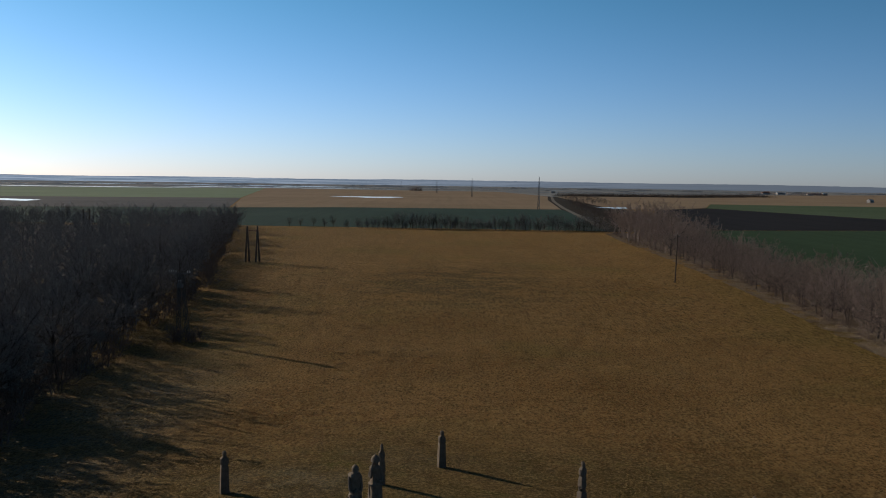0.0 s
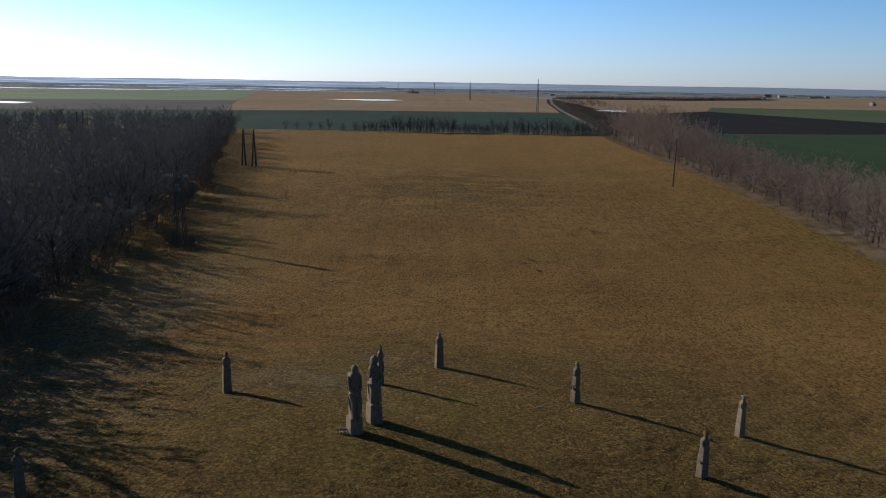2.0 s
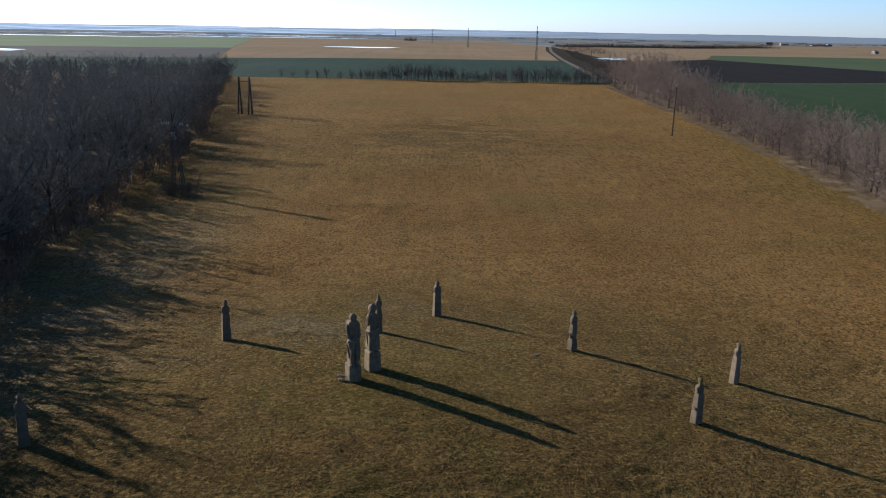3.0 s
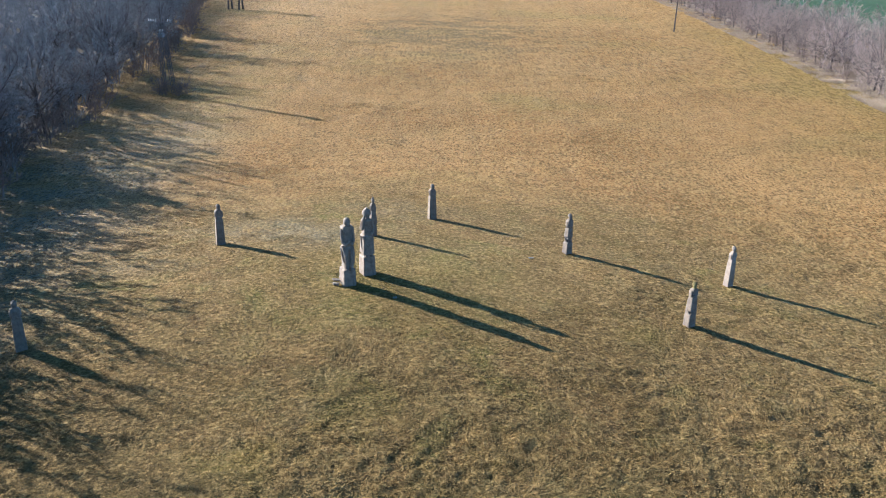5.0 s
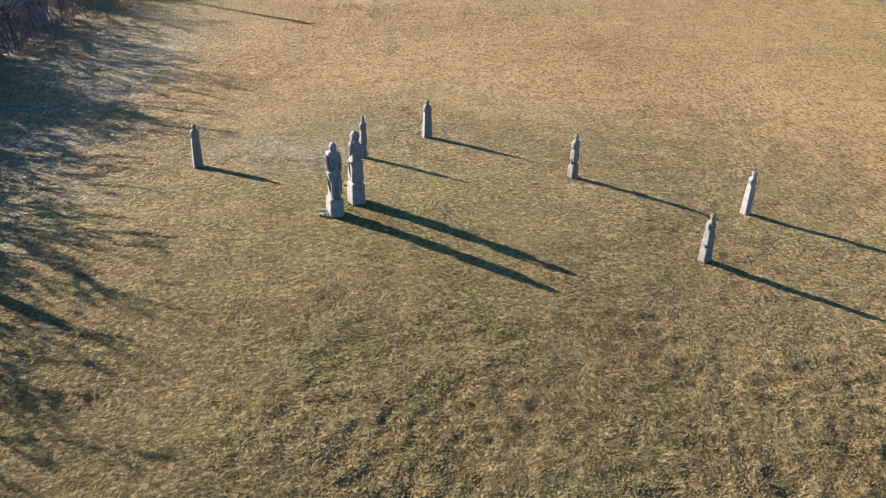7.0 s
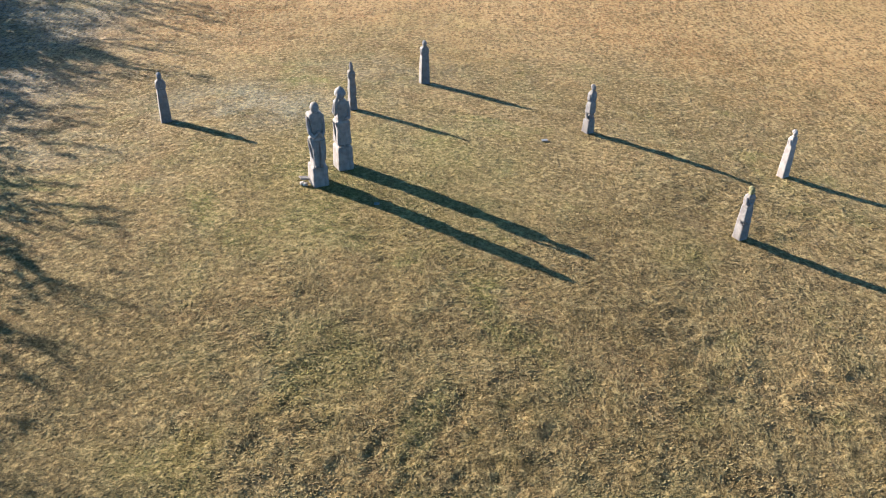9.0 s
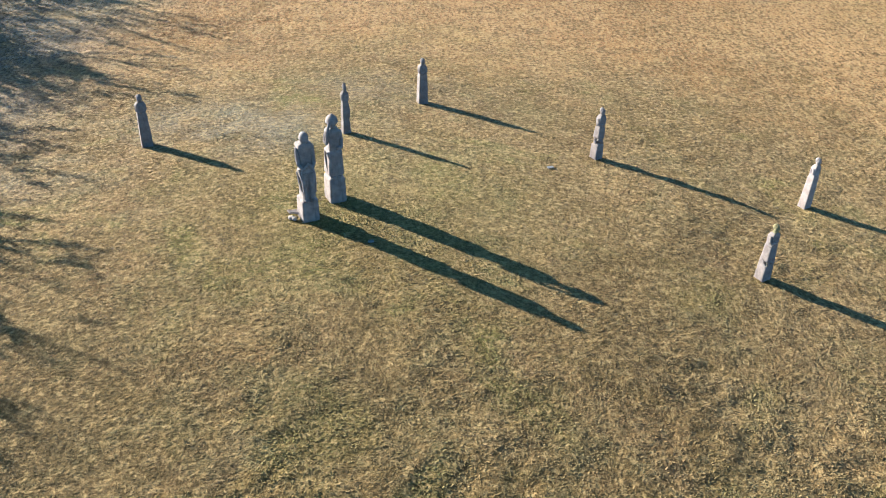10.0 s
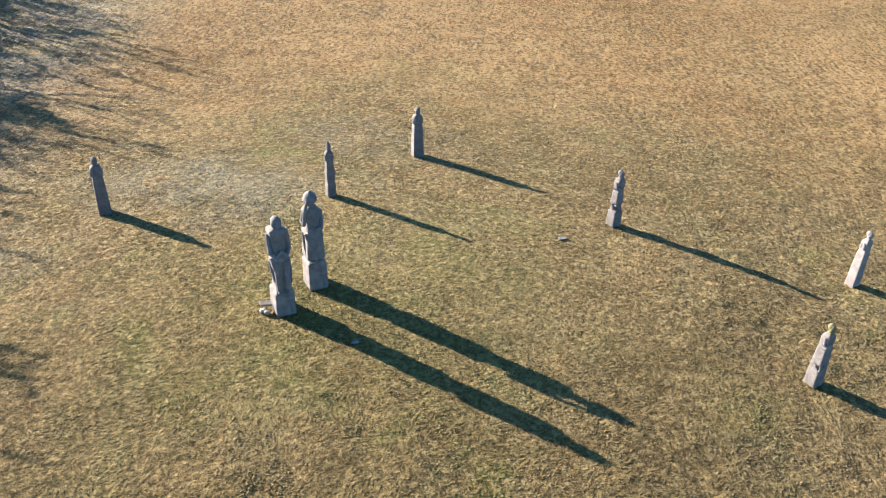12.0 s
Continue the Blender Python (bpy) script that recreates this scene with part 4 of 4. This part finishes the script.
def pylon(x, y, height, turn):
    """A lattice mast with three pairs of arms."""
    ob = thing("pylon", "slim grey steel lattice high-voltage pylon", "pylon", "pylons across the fields")
    levels = [(0, 1.05), (0.22, 0.80), (0.42, 0.62), (0.6, 0.50), (0.75, 0.42), (0.88, 0.32), (1.0, 0.08)]
    bm = bmesh.new()
    prev = None
    for f, w in levels:
        ring = [Vector((sx * w, sy * w, f * height)) for sx, sy in ((-1, -1), (1, -1), (1, 1), (-1, 1))]
        if prev:
            for i in range(4):
                tube(bm, prev[i], ring[i], 0.16, 0.14, 4, False)
                tube(bm, prev[i], ring[(i + 1) % 4], 0.08, 0.08, 4, False)
                tube(bm, prev[(i + 1) % 4], ring[i], 0.08, 0.08, 4, False)
        prev = ring
    part("mast", bm, STEEL, ob)
    for f, w in ((0.66, 4.6), (0.79, 3.6), (0.90, 2.8)):
        bm = bmesh.new()
        for s in (-1, 1):
            tip = (s * w, 0, f * height)
            for dy in (-0.5, 0.5):
                tube(bm, (0, dy, f * height), tip, 0.10, 0.08, 4, False)
            tube(bm, (0, 0, f * height + 1.4), tip, 0.10, 0.08, 4, False)
            tube(bm, tip, (s * w, 0, f * height - 1.2), 0.09, 0.09, 4, False)
        part("arm", bm, STEEL, ob)
    ob.matrix_world = pose(x, y, 0, 0, 0, turn)


for x, y, h in ((94.5, 853, 32.5), (48.5, 1484, 32.0), (-15.8, 1907, 30.0), (-133, 2660, 27)):
    pylon(x, y, h, 78)


# ---- trees ----
def tree_arrays(gen, height, spread, limbs, twigs, stems=1, low=0.22, twig_size=0.045, sway=0.25, branches=6, crown=(0.60, 0.40)):
    """A bare tree: (wood verts, wood faces), (twig verts, twig faces)."""
    wv, wf, tv, tf = [], [], [], []

    def bar(a, b, ra, rb, sides):
        d = b - a
        d = d / (np.linalg.norm(d) + 1e-9)
        u = np.cross(d, (0.31, 0.52, 0.79))
        u /= np.linalg.norm(u) + 1e-9
        v = np.cross(d, u)
        n = len(wv)
        for c, r in ((a, ra), (b, rb)):
            for i in range(sides):
                w = math.tau * i / sides
                wv.append(tuple(c + r * (u * math.cos(w) + v * math.sin(w))))
        for i in range(sides):
            j = (i + 1) % sides
            wf.append((n + i, n + j, n + sides + j, n + sides + i))

    def twig(a, d, length):
        side = np.cross(d, gen.randn(3))
        side = side / (np.linalg.norm(side) + 1e-9) * twig_size * 0.5
        n = len(tv)
        tv.extend((tuple(a - side), tuple(a + side), tuple(a + d * length)))
        tf.append((n, n + 1, n + 2))

    middle = height * crown[0]
    for s in range(stems):
        lean = gen.randn(2) * (0.07 if stems == 1 else 0.20)
        path, p = [], np.array((gen.randn() * 0.3 * (stems > 1), gen.randn() * 0.3 * (stems > 1), -0.15))
        n = 6
        for k in range(n + 1):
            path.append(p.copy())
            p = p + np.array((lean[0] + gen.randn() * sway * 0.35, lean[1] + gen.randn() * sway * 0.35, 1.0)) * height * 0.80 / n
        r0 = height * (0.015 if stems == 1 else 0.011)
        rad = lambda f: r0 * (1 - f) ** 0.8 + 0.018
        for k in range(n):
            bar(path[k], path[k + 1], rad(k / n), rad((k + 1) / n), 6)
        count = max(4, limbs // stems)
        for q in range(count):
            e = math.asin(-0.45 + 1.42 * (q + gen.rand()) / count)
            az = q * 2.4 + gen.rand() * 1.2
            reach = 0.80 + 0.22 * gen.rand()
            tip = np.array((spread * math.cos(e) * math.cos(az), spread * math.cos(e) * math.sin(az), 0)) * reach
            tip[:2] += path[n // 2][:2]
            tip[2] = max(0.1, middle + height * crown[1] * math.sin(e) * reach)
            f = min(0.95, max(low, (tip[2] / height) * 0.62))
            k = min(int(f * n), n - 1)
            base = path[k] + (path[k + 1] - path[k]) * (f * n - k)
            d = tip - base
            length = np.linalg.norm(d) + 1e-6
            mid = base + d * 0.5 + gen.randn(3) * 0.09 * length + np.array((0, 0, 0.05 * length))
            rl = rad(f) * 0.5
            bar(base, mid, rl, rl * 0.6, 4)
            bar(mid, tip, rl * 0.6, 0.012, 3)
            away = d / length
            for b in range(branches):
                g = 0.22 + 0.78 * (b + gen.rand()) / branches
                p0 = base + (mid - base) * 2 * g if g < 0.5 else mid + (tip - mid) * (2 * g - 1)
                dd = away * 0.7 + gen.randn(3) * 0.55 + np.array((0, 0, 0.22))
                dd /= np.linalg.norm(dd)
                l2 = (0.30 + 0.30 * gen.rand()) * (0.45 * length + 0.25 * spread)
                p1 = p0 + dd * l2
                bar(p0, p1, max(0.016, rl * 0.32), 0.010, 3)
                for w in range(twigs):
                    td = dd * 0.6 + gen.randn(3) * 0.62 + np.array((0, 0, 0.12))
                    td /= np.linalg.norm(td)
                    twig(p0 + (p1 - p0) * gen.rand() ** 0.8, td, (0.25 + 0.60 * gen.rand()) * (0.35 * l2 + 0.07 * spread))
    return wv, wf, tv, tf


def make_tree(name, seed, bark, leaf, label, category, group, **kw):
    """A tree with a trunk and limbs in one part and the fine twigs of its crown in another."""
    wv, wf, tv, tf = tree_arrays(np.random.RandomState(seed), **kw)
    ob = thing(name, label, category, group)
    mesh_object("trunk", wv, wf, bark, ob)
    mesh_object("crown", tv, tf, leaf, ob)
    return ob


def left_edge(y):
    """Where the wood ends against the meadow."""
    return float(np.interp(y, (10, 40, 60, 75, 86, 111, 134, 190, 260, 458), (-26, -30.5, -35.5, -42, -46.5, -47, -51, -55, -70, -111)))


def right_edge(y):
    """Where the eastern belt of trees begins."""
    return float(np.interp(y, (60, 126, 146, 187, 228, 327, 369, 449), (69, 71, 72, 76, 79, 83, 82, 88)))


def scatter(models, places, spread=0.2):
    """The first place of each model takes the model itself, the rest take copies."""
    gen = np.random.RandomState(77)
    used = set()
    for x, y, s in places:
        k = gen.randint(len(models))
        m = pose(x, y, height_at(x, y), 0, 0, gen.rand() * 360)
        s *= 1 + spread * (gen.rand() - 0.5) * 2
        model = models[k]
        if k not in used:
            used.add(k)
            model.matrix_world = m @ Matrix.Diagonal((s, s, s, 1))
        else:
            ob = copy_thing(model, m)
            ob.scale = (s, s, s)
    for k, model in enumerate(models):
        if k not in used:
            for o in (*model.children_recursive, model):
                bpy.data.objects.remove(o)


def merged_trees(name, sources, places, material, label, category):
    """Many trees that nobody could count, joined into one object."""
    g = np.random.RandomState(len(places))
    co, tri, n = [], [], 0
    for x, y, s in places:
        wv, wf, tv, tf = sources[g.randint(len(sources))]
        a = g.rand() * math.tau
        c, d = math.cos(a) * s, math.sin(a) * s
        v = np.concatenate([wv, tv])
        v = np.stack([x + c * v[:, 0] - d * v[:, 1], y + d * v[:, 0] + c * v[:, 1], land(np.array(x), np.array(y)) + s * v[:, 2]], -1)
        f = np.concatenate([wf[:, (0, 1, 2)], wf[:, (0, 2, 3)], tf + len(wv)]) + n
        co.append(v)
        tri.append(f)
        n += len(v)
    ob = array_mesh(name, np.concatenate(co), np.concatenate(tri), material, 3)
    return tagged(ob, label, category, kind="stuff")


def tree_sources(seeds, **kw):
    out = []
    for seed in seeds:
        wv, wf, tv, tf = tree_arrays(np.random.RandomState(seed), **kw)
        out.append((np.array(wv), np.array(wf), np.array(tv), np.array(tf)))
    return out


gen = np.random.RandomState(11)
wood_models = [make_tree("bare_tree", 100 + k, BARK_DARK, TWIG_DARK, "tall bare tree in the winter wood, bark darkened as in shade", "tree", "trees of the wood",
                         height=12.0, spread=4.6 + 0.6 * (k % 3), limbs=21, twigs=38, stems=1 + (k % 3 == 2), low=0.10, twig_size=0.050, crown=(0.54, 0.46)) for k in range(6)]
near_wood, deep_wood, shade_wood = [], [], []
y = 14.0
while y < 470:
    depth = 62 + min(115, max(0, 0.5 * (y - 150))) if y > 100 else 30
    step = 6.2 + 0.008 * y if y > 84 else 4.6
    d = 2.5 + gen.rand() * 2
    while d < depth:
        x = left_edge(y) - d
        if x > -0.60 * (y + 48) or y < 75:
            place = (x + gen.randn() * 1.2, y + gen.randn() * 1.2, 0.66 + 0.52 * gen.rand())
            (near_wood if y > 84 and d < (20 if y < 230 else 9) else deep_wood if y > 84 else shade_wood).append(place)
        d += step * (0.8 + 0.5 * gen.rand()) * (1.0 if d < 45 else 1.5)
    y += step
near_wood += [(-60, 102.5, 1.2), (-56, 97, 1.15), (-49.5, 97.5, 1.05), (-50, 91, 0.95)]
scatter(wood_models, near_wood)
merged_trees("wood_trees", tree_sources((131, 132, 133), height=12.0, spread=4.8, limbs=14, twigs=14, twig_size=0.085, branches=4), deep_wood, TWIG_DARK,
             "crowded bare dark trees deep in the winter wood", "trees")
merged_trees("wood_trees", tree_sources((141, 142, 143), height=12.5, spread=5.0, limbs=15, twigs=26, twig_size=0.095, branches=4), shade_wood, TWIG_DARK,
             "dense bare dark trees at the near end of the wood", "trees")

belt_models = [make_tree("bare_tree", 200 + k, BARK_PALE, TWIG_PALE, "bare grey-barked tree in the sunlit tree belt", "tree", "trees of the belt",
                         height=9.6, spread=4.4 + 0.4 * (k % 3), limbs=22, twigs=38, stems=1 + (k % 2), low=0.08, twig_size=0.034, crown=(0.54, 0.46)) for k in range(5)]
near_belt, deep_belt = [], []
y = 108.0
while y < 462:
    step = 4.1 + 0.008 * y
    d = 3.4 + gen.rand() * 2
    while d < (21 if y < 330 else 26):
        x = right_edge(y) + d
        place = (x + gen.randn(), y + gen.randn(), (0.70 + 0.50 * gen.rand()) * (1.0 if y < 320 else 1.3 if y < 375 else 1.75))
        (near_belt if d < 13 and y < 330 else deep_belt).append(place)
        d += step * (0.85 + 0.5 * gen.rand())
    y += step
scatter(belt_models, near_belt)
merged_trees("belt_trees", tree_sources((231, 232, 233), height=9.8, spread=4.1, limbs=14, twigs=11, low=0.15, twig_size=0.07), deep_belt, TWIG_PALE,
             "crowded bare grey trees at the back of the belt", "trees")

bush_models = [make_tree("bush", 300 + k, BARK_RED, BARK_RED, "leafless reddish-brown bush at the edge of the meadow", "bush", "bushes at the meadow edge",
                         height=2.6, spread=1.5, limbs=12, twigs=13, stems=4, low=0.05, twig_size=0.04, branches=5, crown=(0.42, 0.55)) for k in range(3)]
bush_places = []
y = 78.0
while y < 465:
    bush_places.append((left_edge(y) + 1.5 - 4.5 * gen.rand(), y, 1.0 + 1.0 * gen.rand()))
    y += 1.8 + 0.010 * y + gen.rand() * 2
y = 118.0
while y < 455:
    bush_places.append((right_edge(y) + 1.5 + 2.5 * gen.rand(), y, 0.5 + 0.6 * gen.rand()))
    y += 3.4 + 0.012 * y + gen.rand() * 3
bush_places += [(-43.4, 137.2, 1.1), (-42.7, 137.4, 1.0), (-43.0, 136.6, 0.9), (-40.5, 137.0, 1.1), (-39.9, 137.6, 1.0), (-40.2, 136.5, 0.9)]
scatter(bush_models, bush_places)

# undergrowth: low many-stemmed shrubs between the trees
shrubs = tree_sources((331, 332, 333), height=3.2, spread=1.7, limbs=8, twigs=5, stems=2, low=0.05, twig_size=0.10, branches=2, crown=(0.42, 0.55))
under = [(left_edge(y) - 0.5 - d, y, 0.8 + 1.0 * e) for y, d, e in zip(65 + 400 * gen.rand(240) ** 1.3, 24 * gen.rand(240) ** 1.5, gen.rand(240))]
merged_trees("undergrowth", shrubs, under, TWIG_DARK, "dense dark leafless undergrowth in the wood", "brush")
under = [(right_edge(y) + 2.5 + d, y, 0.6 + 0.8 * e) for y, d, e in zip(112 + 345 * gen.rand(230) ** 1.2, 15 * gen.rand(230) ** 1.4, gen.rand(230))]
merged_trees("undergrowth", shrubs, under, TWIG_PALE, "dense leafless undergrowth between the grey trees", "brush")

hedge_models = [make_tree("hedge_tree", 400 + k, BARK_DARK, TWIG_DARK, "bare dark tree in the hedge across the end of the meadow", "tree", "trees of the far hedge",
                          height=9.5, spread=3.0, limbs=16, twigs=14, stems=1 + k % 2, low=0.12, twig_size=0.075, crown=(0.52, 0.42)) for k in range(3)]
hedge_places = []
x = -86.0
while x < 92:
    hedge_places.append((x, 478 + gen.randn() * 1.5, (0.62 + 0.48 * gen.rand()) * (0.8 if x < -40 else 1.0)))
    x += (2.1 if x > -45 else 6.0) * (0.6 + 0.9 * gen.rand())
scatter(hedge_models, hedge_places)
row = [(-58 + 150 * f ** 0.8, 477.5 + 3 * e, 0.9 + 1.0 * g) for f, e, g in zip(gen.rand(170), gen.rand(170), gen.rand(170))]
merged_trees("hedge_brush", shrubs, row, TWIG_DARK, "dense dark brush at the foot of the far hedge", "brush")
far_sources = tree_sources((431, 432, 433), height=9.0, spread=3.6, limbs=7, twigs=4, low=0.1, twig_size=0.28, branches=2)
row = []
y = 468.0
while y < 1700:
    for _ in range(6 if y < 1050 else 5):
        row.append((float(np.interp(y, (470, 716, 900, 1700), (104, 123, 140, 225))) + gen.rand() * (22 if y < 600 else 11 if y < 1050 else 60), y, (0.75 + 0.4 * gen.rand()) * (1.0 if y < 620 else 0.75)))
    y += 5 + 0.006 * y
merged_trees("far_trees", far_sources, row, BARK_PALE, "leafless trees along the dirt track far off", "trees")
row = [(-115 - 400 * f, 474 + 50 * f + 14 * e, 0.8 + 0.4 * e) for f, e in zip(gen.rand(170), gen.rand(170))]
merged_trees("far_trees", far_sources, row, BARK_DARK, "dark leafless trees beyond the wood", "trees")


def brush_strip(name, path, width, count, height, material, label, category, size=0.12):
    """Low dense brush or tall grass along a line: thin upright blades, far too many to count."""
    g = np.random.RandomState(len(label))
    px, py = np.array(path, float).T
    f = g.rand(count) * (len(path) - 1)
    x = np.interp(f, np.arange(len(path)), px) + (g.rand(count) - 0.5) * width
    y = np.interp(f, np.arange(len(path)), py) + (g.rand(count) - 0.5) * width
    clump = 0.30 + 0.9 * np.clip(value_noise(x, y, 2.6, 5) + 0.35, 0, 1)
    h = height * (0.5 + 0.7 * g.rand(count)) * clump
    w = g.rand(count) * math.tau
    dx, dy = np.cos(w) * size / 2, np.sin(w) * size / 2
    lean = g.randn(count, 2) * 0.75 * h[:, None]
    z = land(x, y) - 0.05
    co = np.stack([np.stack([x - dx, y - dy, z], -1), np.stack([x + dx, y + dy, z], -1),
                   np.stack([x + lean[:, 0], y + lean[:, 1], z + h], -1)], 1).reshape(-1, 3)
    ob = array_mesh(name, co, np.arange(3 * count).reshape(-1, 3), material, 3)
    tagged(ob, label, category, kind="stuff")


brush_strip("tall_grass", [(right_edge(y) + 1.8, y) for y in (112, 140, 170, 210, 260, 330, 400, 455)], 6.5, 110000, 0.50, REED,
            "bleached tall dry grass along the belt of trees", "grass", 0.06)
brush_strip("far_wood", [(250, 1750), (500, 1790), (760, 2050)], 60.0, 7000, 8.0, BARK_DARK,
            "dark line of trees on the plain", "trees", 0.9)


# the pale twig colour stands in for haze over this far clump
brush_strip("far_wood", [(-86, 2300), (-66, 2310)], 16.0, 170, 18.0, TWIG_PALE, "clump of tall bare trees on the plain", "trees", 1.0)
brush_strip("far_wood", [(980, 2760), (1090, 2800), (1200, 2720)], 40.0, 700, 8.0, TWIG_PALE, "bare trees round the farmstead", "trees", 0.9)


# ---- far farmsteads ----
def farm_house(x, y, turn, length, width, wall, rise, roof, label):
    ob = thing("farm_building", label, "building", "farm buildings on the plain")
    bm = bmesh.new()
    box(bm, -length / 2, length / 2, -width / 2, width / 2, -0.1, wall)
    part("wall", bm, WALL_PLASTER, ob)
    bm = bmesh.new()
    a, b = length / 2 + 0.5, width / 2 + 0.5
    v = [bm.verts.new(p) for p in ((-a, -b, wall), (a, -b, wall), (a, b, wall), (-a, b, wall), (-a, 0, wall + rise), (a, 0, wall + rise))]
    for f in ((0, 1, 5, 4), (2, 3, 4, 5), (0, 4, 3), (1, 2, 5), (3, 2, 1, 0)):
        bm.faces.new([v[i] for i in f])
    part("roof", bm, roof, ob)
    for k in range(int(length // 6)):
        bm = bmesh.new()
        wx = -length / 2 + 3 + 6 * k
        box(bm, wx - 0.7, wx + 0.7, -width / 2 - 0.05, -width / 2 + 0.05, 1.0, 2.4)
        part("window", bm, PANE_DARK, ob)
    ob.matrix_world = pose(x, y, 0, 0, 0, turn)


farm_house(1012, 2700, 10, 22, 11, 4.0, 3.0, ROOF_TILE, "long white farm building with a dark red roof")
farm_house(1050, 2790, -20, 18, 12, 5.0, 4.0, ROOF_TILE, "white farm building with a dark red roof")
farm_house(1075, 2740, 5, 24, 12, 4.5, 2.5, CERAMIC, "pale-roofed barn on the plain")
farm_house(1140, 2640, 0, 44, 10, 3.2, 2.0, ROOF_TILE, "long low barn with a dark red roof")
farm_house(1172, 2640, 12, 14, 10, 4.5, 2.5, CERAMIC, "white barn with a pale roof")
farm_house(750, 1507, 30, 10, 7, 3.5, 2.5, CERAMIC, "small white shed beside a field road")
farm_house(290, 2280, 0, 12, 8, 3.5, 2.0, CERAMIC, "small white farm building far off")
ribbon("road", [(700, 1480), (860, 1560), (1300, 1800)], 9, TRACK, "pale field road past a shed", 0.12, "track")
